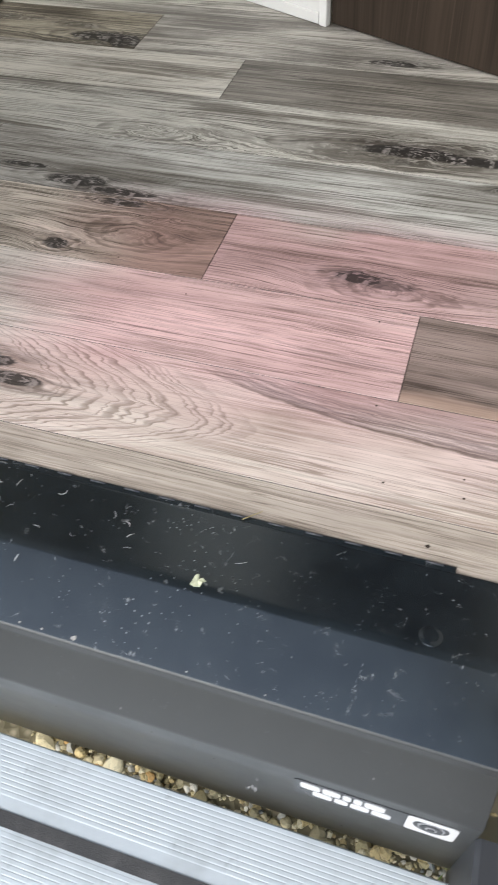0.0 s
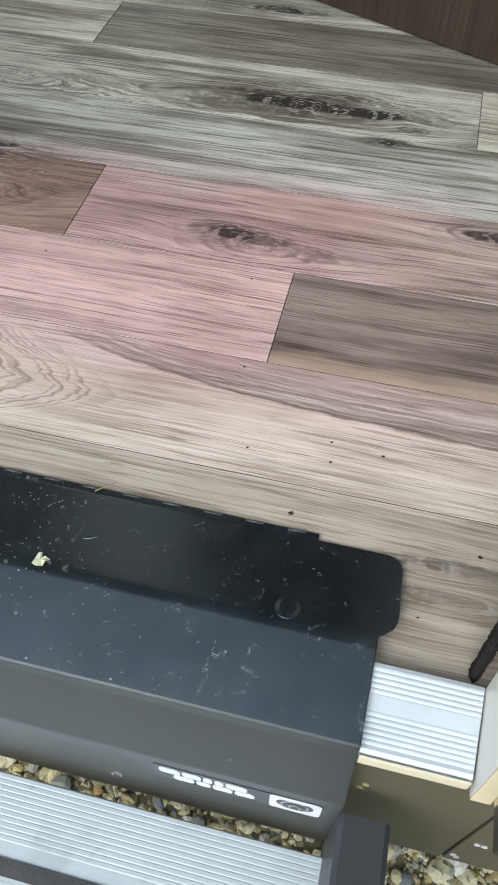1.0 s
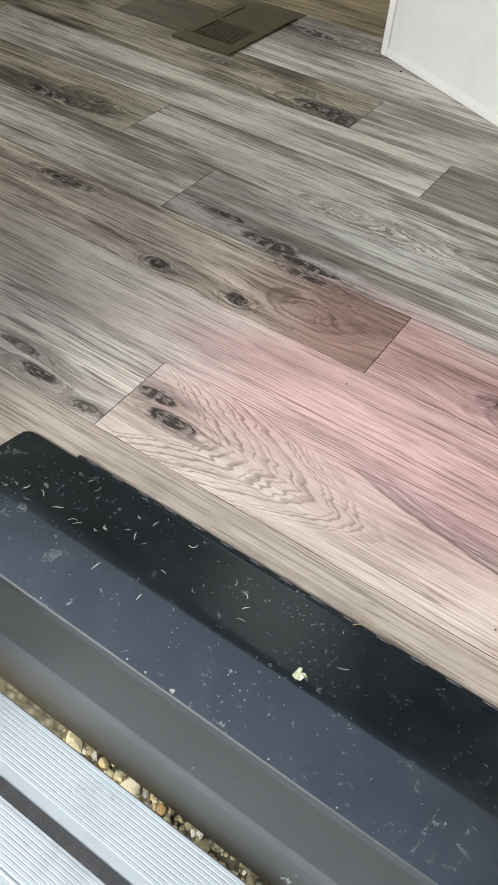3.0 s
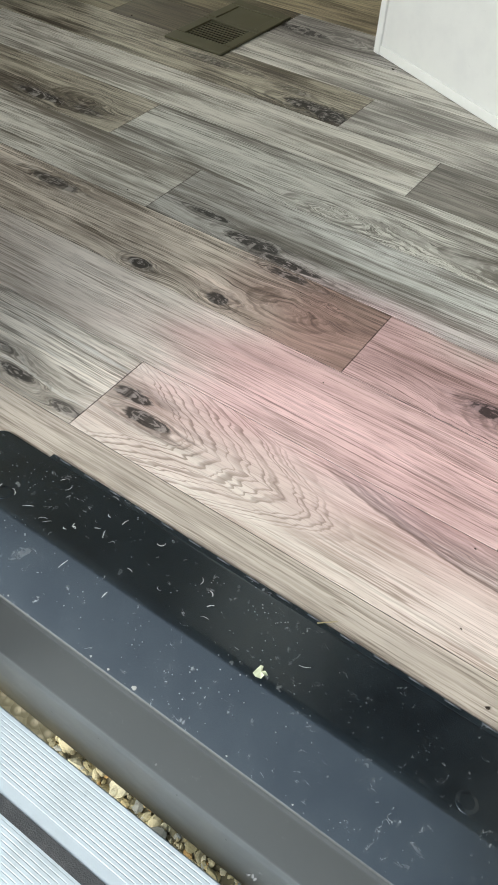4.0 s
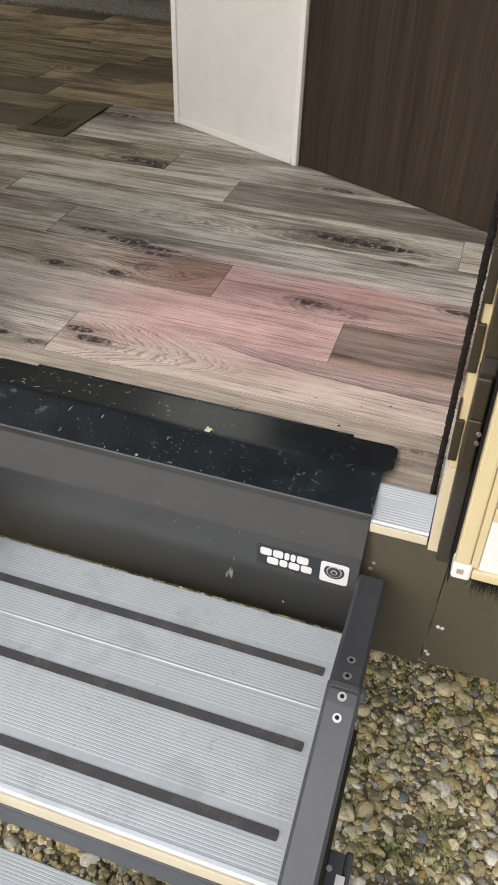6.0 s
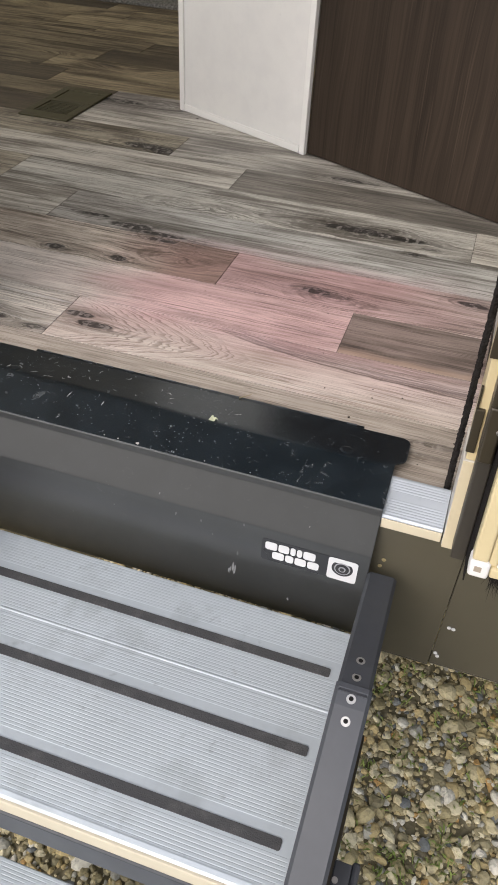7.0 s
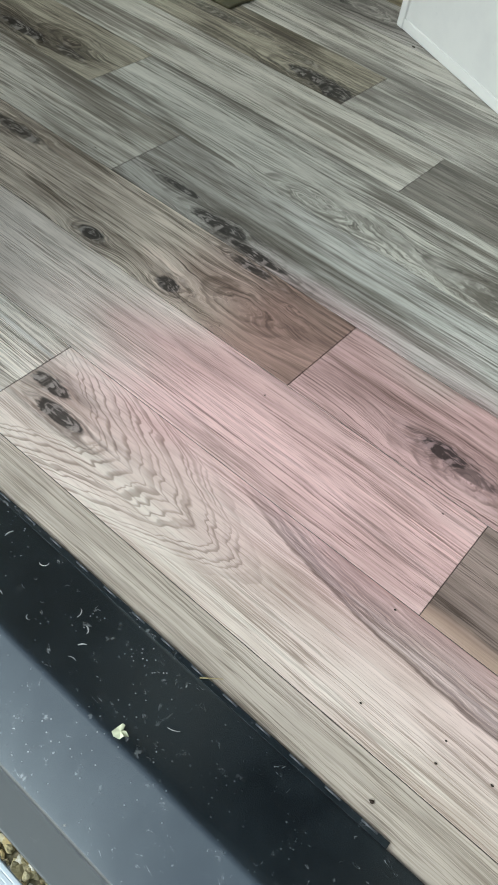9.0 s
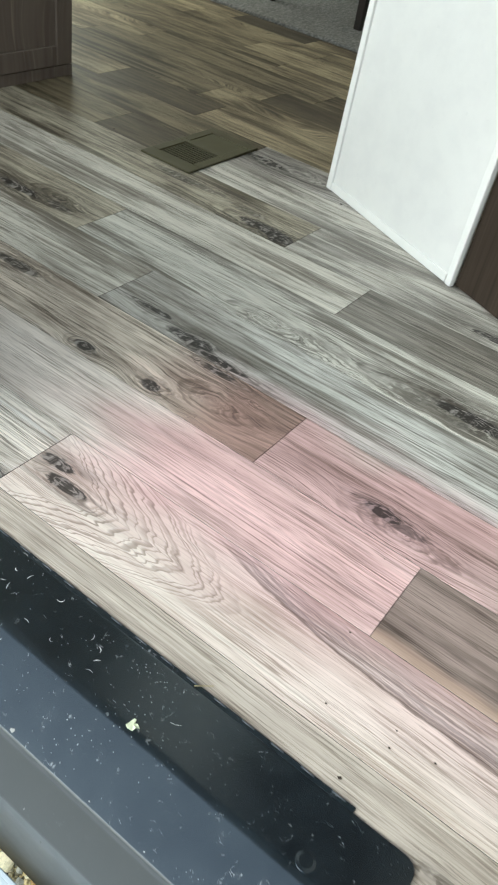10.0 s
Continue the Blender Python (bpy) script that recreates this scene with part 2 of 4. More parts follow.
        col = k.mix(crease, col, (0.40, 0.37, 0.36), "MULTIPLY")
    if edge:
        e = k.m("ADD", y, k.m("MULTIPLY", k.m("SUBTRACT", ragged, 0.5), 0.012))
        col = k.mix(k.ramp(e, edge[0], edge[1], 0.5, 0.0), col, edge[2])
    # dark hearts, ragged, with pale flecks and a sooty halo
    heart = None
    for (cx, cy, sx, sy, s) in knots:
        jig = k.m("MULTIPLY", k.m("SUBTRACT", stretched(38.0, y, 100.0, 0.0, 4, 0.65), 0.5), 1.15)
        dx = k.m("ADD", k.m("DIVIDE", k.m("SUBTRACT", x, cx), sx * 1.25), jig)
        dy = k.m("ADD", k.m("DIVIDE", k.m("SUBTRACT", y, cy), sy * 1.25), jig)
        r2 = k.m("ADD", k.m("MULTIPLY", dx, dx), k.m("MULTIPLY", dy, dy))
        core = k.m("MULTIPLY", k.ramp(k.m("EXPONENT", k.m("MULTIPLY", r2, -1.1)), 0.22, 0.57), s)
        halo = k.m("MULTIPLY", k.m("EXPONENT", k.m("MULTIPLY", r2, -0.22)), 0.62 * s)
        core = k.m("MAXIMUM", core, k.m("MULTIPLY", halo, k.ramp(stretched(7.0, field, 170.0, 61.0, 3), 0.42, 0.58)))
        heart = core if heart is None else k.m("MAXIMUM", heart, core)
    if heart is not None:
        fleck = stretched(62.0, field, 260.0, 0.0, 3, 0.6)
        ink = k.mix(k.ramp(fleck, 0.50, 0.62), (0.014, 0.012, 0.011), (0.23, 0.215, 0.20))
        col = k.mix(k.m("MINIMUM", heart, 0.92), col, ink)
    if rosy:
        # the rose-coloured stain that has come up through the vinyl
        sway = k.m("MULTIPLY", k.m("SUBTRACT", k.noise(k.vec(k.m("MULTIPLY", x, 5.0), k.m("MULTIPLY", y, 9.0), 3.0), 1.0, 2), 0.5), 0.16)
        yy = k.m("ADD", y, sway)
        xx = k.m("ADD", x, k.m("MULTIPLY", sway, 2.0))
        s = k.m("MULTIPLY", k.ramp(yy, 0.17, 0.38), k.ramp(yy, 0.60, 0.71, 1.0, 0.0))
        s = k.m("MULTIPLY", s, k.m("MULTIPLY", k.ramp(xx, -0.64, -0.36), k.ramp(xx, -0.05, 0.40, 1.0, 0.3)))
        s = k.m("MULTIPLY", s, stain)
        col = k.mix(s, col, (0.995, 0.730, 0.795), "MULTIPLY")
        # a wider tan cast near the doorway
        t = k.ramp(yy, 0.12, 0.34, 1.0, 0.0)
        col = k.mix(k.m("MULTIPLY", t, 0.55), col, (1.0, 0.938, 0.862), "MULTIPLY")
    k.bump(k.m("ADD", k.m("MULTIPLY", grain, 0.6), k.m("MULTIPLY", pores, 0.4)), 0.10, 0.0006)
    return k.done(col, k.ramp(grain, 0.3, 0.7, 0.48, 0.58), 0.0, 0.38)


def coated_black(name, dusty, low, high, sheen=(1.0, 1.0, 1.0), gloss=0.95, rough=0.22):
    """Black coated sheet with dust, smears and scuffs."""
    k = Nodes(name)
    x, y, z = k.xyz()
    p = k.vec(x, y, z)
    blot = k.noise(p, 22, 4, 0.6)
    smear = k.noise(p, 55, 4, 0.65, 1.2)
    spk = k.t.nodes.new("ShaderNodeTexVoronoi")
    spk.inputs["Scale"].default_value = 150
    k.put(spk, "Vector", p)
    where = k.noise(p, 14, 2)
    specks = k.m("MULTIPLY", k.ramp(spk.outputs["Distance"], 0.07, 0.15, 1.0, 0.0), k.m("MULTIPLY", k.ramp(where, 0.46, 0.62), k.ramp(x, -0.16, 0.06, 1.0, 0.15)))
    flake = k.t.nodes.new("ShaderNodeTexVoronoi")
    flake.inputs["Scale"].default_value = 62
    k.put(flake, "Vector", k.vec(k.m("ADD", x, k.m("MULTIPLY", smear, 0.03)), k.m("ADD", y, k.m("MULTIPLY", blot, 0.02)), z))
    worn = k.m("MULTIPLY", k.ramp(flake.outputs["Distance"], 0.08, 0.20, 1.0, 0.0), k.ramp(where, 0.52, 0.64))
    worn = k.m("MULTIPLY", worn, k.ramp(x, -0.30, 0.06, 1.0, 0.12))
    specks = k.m("MAXIMUM", specks, k.m("MULTIPLY", worn, 0.75))
    dust = k.m("MULTIPLY", k.ramp(smear, 0.56, 0.8), k.ramp(blot, 0.45, 0.65))
    f = k.m("MAXIMUM", k.m("MULTIPLY", dust, 0.35 * dusty), k.m("MULTIPLY", specks, 0.75 * dusty))
    sc = k.noise(k.vec(k.m("MULTIPLY", x, 34.0), k.m("MULTIPLY", y, 48.0), k.m("MULTIPLY", z, 40.0)), 1.0, 2, 0.5, 1.8)
    scratch = k.m("MULTIPLY", k.ramp(k.m("ABSOLUTE", k.m("SUBTRACT", sc, 0.5)), 0.004, 0.018, 1.0, 0.0), k.ramp(smear, 0.58, 0.70))
    f = k.m("MAXIMUM", f, k.m("MULTIPLY", scratch, 0.6 * dusty))
    col = k.mix(k.ramp(blot, 0.3, 0.7), low, high)
    col = k.mix(f, col, (0.34, 0.35, 0.35))
    k.bsdf.inputs["Specular Tint"].default_value = (*sheen, 1)
    k.bsdf.inputs["IOR"].default_value = 1.55
    k.bump(k.noise(p, 900, 2), 0.06, 0.0004)
    return k.done(col, k.m("ADD", k.ramp(blot, 0.3, 0.7, rough, rough + 0.05), k.m("MULTIPLY", f, 0.12)), 0.0, gloss)


def aluminium(name, tint, rough, streak=1.0, metal=0.9):
    k = Nodes(name)
    x, y, z = k.xyz()
    a = k.noise(k.vec(k.m("MULTIPLY", x, 6.0), k.m("MULTIPLY", y, 90.0), k.m("MULTIPLY", z, 90.0)), 1.0, 3)
    b = k.noise(k.vec(x, y, z), 9, 4, 0.6)
    c = k.noise(k.vec(x, y, z), 42, 3, 0.6)
    col = k.mix(a, [v * 0.86 for v in tint], tint)
    col = k.mix(k.m("MULTIPLY", k.ramp(b, 0.5, 0.75), 0.35 * streak), col, [tint[0] * 0.5, tint[1] * 0.49, tint[2] * 0.47])
    col = k.mix(k.m("MULTIPLY", k.ramp(c, 0.62, 0.8), 0.4 * streak), col, [v * 0.4 for v in tint])
    k.bump(a, 0.06, 0.0005)
    return k.done(col, k.ramp(b, 0.3, 0.7, rough - 0.06, rough + 0.1), metal)


plank_mats = {
    "front": wood("tan_grain", (0.56, 0.508, 0.450), (0.30, 0.265, 0.228), 0.5, knots=[(0.225, 0.135, 0.045, 0.006, 0.45), (0.205, 0.105, 0.03, 0.004, 0.35)], waves=[(0.2, 0.07, 0.2, 0.05, 0.03)], seed=1.1, patch=0.15, line=1.0),
    "flame": wood("flame_grain", (0.675, 0.608, 0.552), (0.355, 0.282, 0.235), 0.65, seed=2.3, tone=0.30, knots=[(-0.490, 0.276, 0.026, 0.009, 1.0), (-0.450, 0.252, 0.034, 0.0085, 1.0)],
                  arcs=(0.255, -0.395, -0.165, 0.0185), patch=0.08, stain=0.95, wedge=(-0.245, 0.272, 0.062, 0.16), line=0.8),
    "swirl": wood("grey_swirl_grain", (0.720, 0.675, 0.600), (0.235, 0.212, 0.185), 0.9, seed=3.7, tone=0.06, knots=[(-0.545, 0.205, 0.026, 0.007, 0.8), (-0.645, 0.215, 0.030, 0.008, 0.9), (-0.70, 0.24, 0.03, 0.006, 0.7)],
                  waves=[(-0.60, 0.212, 0.10, 0.025, 0.03)], patch=0.12),
    "rose": wood("straight_grain", (0.690, 0.630, 0.565), (0.232, 0.192, 0.162), 0.34, seed=4.9, tone=0.20, patch=0.04, line=0.85),
    "umber": wood("umber_grain", (0.310, 0.260, 0.225), (0.100, 0.080, 0.067), 0.8, seed=5.3, tone=0.46, stain=0.30, patch=0.30, edge=(0.342, 0.362, (0.50, 0.375, 0.280))),
    "knotty": wood("knotty_dark_grain", (0.610, 0.540, 0.455), (0.120, 0.093, 0.068), 0.95, seed=6.1, tone=0.24,
                   knots=[(-0.523, 0.510, 0.018, 0.011, 1.0), (-0.674, 0.507, 0.018, 0.010, 1.0), (-0.468, 0.625, 0.035, 0.008, 0.9), (-0.95, 0.60, 0.05, 0.012, 0.8)],
                   rings=[(-0.420, 0.556, 0.070, 0.036, 0.75)], stain=0.7, patch=0.3, shade=(-0.52, -0.34, (0.55, 0.50, 0.48))),
    "rose_knot": wood("rose_knot_grain", (0.620, 0.560, 0.505), (0.190, 0.155, 0.132), 0.45, seed=7.7, tone=0.36,
                      knots=[(-0.088, 0.538, 0.030, 0.011, 1.0), (-0.050, 0.533, 0.036, 0.009, 0.7), (0.228, 0.607, 0.03, 0.010, 0.9)], rings=[(-0.045, 0.520, 0.075, 0.022, 0.8)], patch=0.3),
    "slate": wood("slate_grey_grain", (0.500, 0.498, 0.462), (0.118, 0.108, 0.090), 1.05, seed=8.2, tone=0.38,
                  knots=[(-0.565, 0.664, 0.046, 0.012, 1.0), (-0.665, 0.688, 0.035, 0.006, 0.9), (0.074, 0.784, 0.014, 0.006, 0.9), (-0.48, 0.650, 0.046, 0.007, 0.9)],
                  waves=[(-0.6, 0.66, 0.14, 0.02, 0.012)], shade=(-0.30, -0.62, (0.88, 0.85, 0.83))),
    "pale": wood("pale_grey_grain", (0.550, 0.525, 0.462), (0.160, 0.142, 0.116), 1.15, seed=9.4, tone=0.32),
    "eye": wood("long_knot_grain", (0.530, 0.515, 0.458), (0.122, 0.110, 0.092), 1.2, seed=10.6, tone=0.36,
                knots=[(-0.070, 0.857, 0.072, 0.0155, 1.0), (0.030, 0.851, 0.058, 0.011, 1.0), (0.11, 0.824, 0.022, 0.008, 0.6)],
                rings=[(-0.50, 0.822, 0.095, 0.026, 1.0), (-0.20, 0.846, 0.10, 0.024, 0.9), (-0.045, 0.850, 0.17, 0.040, 0.8)]),
    "ash": wood("ash_knot_grain", (0.410, 0.372, 0.292), (0.078, 0.064, 0.048), 1.25, seed=11.8, tone=0.44,
                knots=[(-1.215, 0.83, 0.06, 0.012, 0.9), (-1.09, 0.836, 0.03, 0.010, 0.7)], rings=[(-1.12, 0.87, 0.08, 0.03, 0.8)]),
    "bark": wood("bark_grey_grain", (0.270, 0.250, 0.215), (0.088, 0.080, 0.068), 0.8, seed=12.5, tone=0.50),
    "smoke": wood("smoke_grain", (0.400, 0.362, 0.280), (0.080, 0.067, 0.050), 1.25, seed=13.9, tone=0.43,
                  knots=[(-0.735, 1.148, 0.068, 0.018, 1.0), (-0.685, 1.132, 0.036, 0.014, 1.0), (-1.02, 1.20, 0.10, 0.012, 0.6), (-0.82, 1.19, 0.06, 0.010, 0.5)]),
    "frost": wood("frost_grain", (0.525, 0.500, 0.445), (0.160, 0.148, 0.130), 1.1, seed=15.1, tone=0.38, knots=[(-0.155, 1.147, 0.04, 0.010, 0.9)]),
    "vent_side": wood("curly_grain", (0.452, 0.424, 0.389), (0.098, 0.089, 0.081), 0.95, seed=16.7, tone=0.43,
                      knots=[(-0.98, 1.487, 0.06, 0.016, 1.0)], rings=[(-0.86, 1.505, 0.07, 0.03, 0.9)]),
    "brown_short": wood("brown_grain", (0.125, 0.102, 0.068), (0.060, 0.049, 0.034), 0.9, seed=18.2, tone=0.5),
    "any": wood("mixed_grain", (0.400, 0.335, 0.215), (0.088, 0.068, 0.042), 1.25, tone=0.43, own=True),
}


def upright_wood(name, light, dark):
    """Dark panelling with the grain upright."""
    k = Nodes(name)
    x, y, z = k.xyz()
    u = k.m("ADD", k.m("MULTIPLY", x, 1.0), k.m("MULTIPLY", y, -0.35))
    w = k.noise(k.vec(k.m("MULTIPLY", u, 7.0), 0.0, k.m("MULTIPLY", z, 1.6)), 1.0, 2)
    f = k.m("ADD", u, k.m("MULTIPLY", w, 0.05))
    g = k.noise(k.vec(k.m("MULTIPLY", f, 170.0), 0.0, k.m("MULTIPLY", z, 3.0)), 1.0, 4, 0.6)
    b = k.noise(k.vec(k.m("MULTIPLY", f, 26.0), 0.0, k.m("MULTIPLY", z, 0.9)), 1.0, 3)
    t = k.m("ADD", k.m("MULTIPLY", k.ramp(g, 0.35, 0.7), 0.5), k.m("MULTIPLY", k.ramp(b, 0.35, 0.7), 0.5))
    col = k.mix(t, light, dark)
    line = k.noise(k.vec(k.m("MULTIPLY", f, 120.0), 5.0, k.m("MULTIPLY", z, 2.2)), 1.0, 2)
    col = k.mix(k.m("MULTIPLY", k.ramp(line, 0.60, 0.70), 0.5), col, [c * 1.7 for c in light])
    k.bump(g, 0.12, 0.0005)
    return k.done(col, 0.58, 0.0, 0.2)


def white_board(name):
    k = Nodes(name)
    x, y, z = k.xyz()
    p = k.vec(x, y, z)
    b = k.noise(p, 14, 4, 0.6)
    c = k.noise(p, 90, 3)
    col = k.mix(k.ramp(b, 0.35, 0.7), (0.68, 0.675, 0.65), (0.645, 0.64, 0.62))
    col = k.mix(k.m("MULTIPLY", k.ramp(c, 0.66, 0.78), 0.25), col, (0.5, 0.5, 0.49))
    k.bump(c, 0.08, 0.0006)
    return k.done(col, 0.5, 0.0, 0.4)


def gravel_mat(name):
    k = Nodes(name)
    g = k.t.nodes.new("ShaderNodeNewGeometry")
    r = k.t.nodes.new("ShaderNodeValToRGB")
    r.color_ramp.interpolation = "CONSTANT"
    tones = [(0.0, (0.42, 0.355, 0.190)), (0.2, (0.58, 0.50, 0.30)), (0.38, (0.30, 0.26, 0.15)), (0.52, (0.66, 0.59, 0.39)),
             (0.66, (0.52, 0.41, 0.20)), (0.78, (0.41, 0.395, 0.33)), (0.86, (0.20, 0.21, 0.205)), (0.90, (0.72, 0.68, 0.56)), (0.975, (0.48, 0.30, 0.11))]
    els = r.color_ramp.elements
    while len(els) < len(tones):
        els.new(0.5)
    for e, (pos, c) in zip(els, tones):
        e.position, e.color = pos, (*c, 1)
    k.t.links.new(g.outputs["Random Per Island"], r.inputs[0])
    x, y, z = k.xyz()
    p = k.vec(x, y, z)
    n = k.noise(p, 120, 4, 0.6)
    col = k.mix(k.m("MULTIPLY", k.ramp(n, 0.45, 0.75), 0.5), r.outputs[0], (0.12, 0.105, 0.07))
    k.bump(n, 0.2, 0.001)
    return k.done(col, 0.75, 0.0, 0.3)


def soil_mat(name):
    k = Nodes(name)
    x, y, z = k.xyz()
    p = k.vec(x, y, z)
    v = k.t.nodes.new("ShaderNodeTexVoronoi")
    v.inputs["Scale"].default_value = 42
    k.put(v, "Vector", p)
    n = k.noise(p, 8, 4)
    col = k.mix(n, (0.11, 0.095, 0.05), (0.21, 0.18, 0.105))
    col = k.mix(k.ramp(v.outputs["Distance"], 0.2, 0.5, 0.7, 0.0), col, (0.38, 0.33, 0.22))
    k.bump(v.outputs["Distance"], 0.6, 0.01)
    return k.done(col, 0.85)


def carpet_mat(name):
    k = Nodes(name)
    x, y, z = k.xyz()
    p = k.vec(x, y, z)
    a = k.noise(p, 90, 3, 0.7)
    b = k.noise(p, 9, 2)
    col = k.mix(k.ramp(a, 0.35, 0.7), (0.16, 0.16, 0.155), (0.42, 0.41, 0.39))
    col = k.mix(k.m("MULTIPLY", b, 0.3), col, (0.2, 0.2, 0.2))
    k.bump(a, 0.9, 0.012)
    return k.done(col, 0.95, 0.0, 0.1)


def grip_mat(name):
    k = Nodes(name)
    x, y, z = k.xyz()
    p = k.vec(x, y, z)
    a = k.noise(p, 700, 2)
    b = k.noise(p, 30, 4, 0.65)
    col = k.mix(k.ramp(b, 0.45, 0.75), (0.060, 0.060, 0.060), (0.095, 0.093, 0.090))
    k.bump(a, 0.5, 0.0012)
    return k.done(col, 0.85, 0.0, 0.25)


cover_mat = coated_black("coated_black_sheet", 0.8, (0.0038, 0.0068, 0.0100), (0.0078, 0.0126, 0.0170), (0.88, 0.96, 1.0))
# the riser's base is a lighter, duller grey than the cover; dust is faint
riser_mat = coated_black("grey_riser_sheet", 0.12, (0.033, 0.034, 0.034), (0.037, 0.038, 0.038), (0.95, 0.98, 1.0), 0.40, 0.34)
steel_mat = plain("dark_powder_coat", (0.044, 0.047, 0.053), 0.42, 0.0, 0.55, 60, 0.25)
riser_grip = grip_mat("grit_strip")
alu_tread = aluminium("ribbed_aluminium", (0.575, 0.625, 0.645), 0.55, 1.15, 0.45)
alu_plate = aluminium("mill_aluminium", (0.50, 0.54, 0.58), 0.45, 0.6, 0.45)
skirt_mat = plain("brown_painted_sheet", (0.075, 0.067, 0.047), 0.36, 0.0, 0.5, 16, 0.16)
white_mat = white_board("white_wall_board")
trim_white = plain("white_trim", (0.72, 0.715, 0.69), 0.45, 0, 0.4, 30, 0.06)
leg_mat = plain("black_wood_and_gap_shade", (0.03, 0.025, 0.022), 0.5, 0, 0.4, 30, 0.2)
panel_mat = upright_wood("dark_walnut_panel", (0.042, 0.0300, 0.0210), (0.0165, 0.0115, 0.0080))
cab_mat = upright_wood("brown_cabinet_wood", (0.20, 0.162, 0.136), (0.125, 0.10, 0.084))
cap_mat = plain("pale_silver_cap", (0.62, 0.60, 0.55), 0.4, 0.2, 0.5, 30, 0.1)
cream_mat = plain("cream_frame", (0.56, 0.47, 0.28), 0.42, 0.0, 0.45, 18, 0.14)
tan_mat = plain("worn_tan_frame", (0.55, 0.48, 0.33), 0.45, 0.0, 0.45, 24, 0.2)
door_white = plain("white_door_skin", (0.68, 0.67, 0.65), 0.4, 0, 0.4, 30, 0.04)
lilac_mat = plain("grey_door_panel", (0.42, 0.40, 0.43), 0.3, 0, 0.5, 30, 0.06)
bronze_mat = plain("bronze_hinge", (0.052, 0.043, 0.028), 0.36, 0.35, 0.5, 40, 0.25)
channel_mat = plain("dark_bronze_channel", (0.048, 0.043, 0.036), 0.42, 0.2, 0.5, 40, 0.25)
silver_nose = plain("pale_tan_lip", (0.56, 0.50, 0.37), 0.42, 0.0, 0.5, 40, 0.12)
cap_inset = plain("grey_brown_inset", (0.32, 0.27, 0.21), 0.5, 0.0, 0.4, 40, 0.12)
straw_mat = plain("dry_tan_straw", (0.30, 0.25, 0.13), 0.7, 0.0, 0.2, 200, 0.2)
rubber_mat = plain("black_pile_seal", (0.018, 0.016, 0.015), 0.9, 0, 0.1, 400, 0.5, 0.8)
vent_mat = plain("olive_brown_register", (0.060, 0.055, 0.028), 0.55, 0, 0.4, 60, 0.12)
hole_mat = plain("black_void", (0.012, 0.011, 0.010), 0.9, 0, 0.1)
rivet_mat = plain("bright_rivet", (0.44, 0.43, 0.41), 0.36, 0.7, 0.5, 90, 0.15)
label_black = plain("label_black", (0.014, 0.014, 0.016), 0.3, 0, 0.5, 40, 0.1)
label_white = plain("label_white", (0.60, 0.60, 0.60), 0.4, 0, 0.4, 60, 0.05)
label_grey = plain("label_grey", (0.30, 0.30, 0.31), 0.4, 0, 0.4, 60, 0.05)
core_mat = plain("dark_vinyl_core", (0.085, 0.076, 0.068), 0.8, 0, 0.2)
base_mat = plain("joint_shadow_vinyl", (0.06, 0.05, 0.042), 0.8, 0, 0.2)
wall_mat = plain("interior_wall_board", (0.38, 0.365, 0.335), 0.6, 0, 0.3, 12, 0.06)
ceiling_mat = plain("tan_ceiling_panel", (0.23, 0.215, 0.19), 0.6, 0, 0.3, 12, 0.06)
shell_mat = plain("exterior_skin", (0.50, 0.48, 0.44), 0.4, 0, 0.4, 12, 0.06)
belly_mat = plain("underbelly_sheet", (0.05, 0.048, 0.045), 0.7, 0, 0.3)
leaf_mat = plain("dry_pale_leaf", (0.50, 0.52, 0.36), 0.6, 0, 0.3, 200, 0.25)
crumb_mat = plain("dark_crumb", (0.035, 0.026, 0.02), 0.9, 0, 0.2, 300, 0.4)
grass_mat = plain("weed_green", (0.26, 0.32, 0.09), 0.6, 0, 0.3, 90, 0.4)
stone_mat = gravel_mat("mixed_gravel")
soil = soil_mat("gravel_bed")
carpet_m = carpet_mat("grey_pile_carpet")

# ---- the coach: floor, walls, ceiling ----
floor = part("floor", box(-3.6, 0.9, 0.030, 4.6, -0.06, -0.0025), base_mat)
tagged(floor, "grey and tan wood-look vinyl plank flooring with a rosy stain", "floor", kind="structure")
carpet = part("carpet", box(-3.6, 0.26, 2.80, 4.6, -0.002, 0.014, 0.004), carpet_m)
tagged(carpet, "grey looped pile carpet laid over the rear floor", "carpet", kind="structure")


def wall(name, label, bm, mat):
    return tagged(part(name, bm, mat), label, "wall", kind="structure")


# the doorway's unseen left edge is set wide to let in more sky
front = bmesh.new()
for a in ((-3.6, -2.9, -0.06, 2.1), (-2.9, -1.3, -0.06, 0.95), (-2.9, -1.3, 1.65, 2.1), (-1.3, -0.74, -0.06, 2.1), (0.30, 3.4, -0.06, 2.1), (-0.74, 0.30, 1.88, 2.1)):
    box(a[0], a[1], -0.030, 0.045, a[2], a[3], 0, front)
wall("wall_front", "pale outer wall of the coach round the open doorway", front, shell_mat)
wall("wall_right", "plain pale inner wall beside the doorway", box(0.272, 0.33, 0.047, 4.6, -0.05, 2.1), wall_mat)
wall("wall_back", "plain pale inner wall at the far end", box(-3.6, 3.48, 4.602, 4.68, -0.05, 2.1), wall_mat)
wall("wall_end", "plain pale outer wall at the coach's end", box(3.402, 3.48, -0.03, 4.6, -0.06, 2.1), shell_mat)
# the wide opening here is added for a fill lamp
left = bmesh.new()
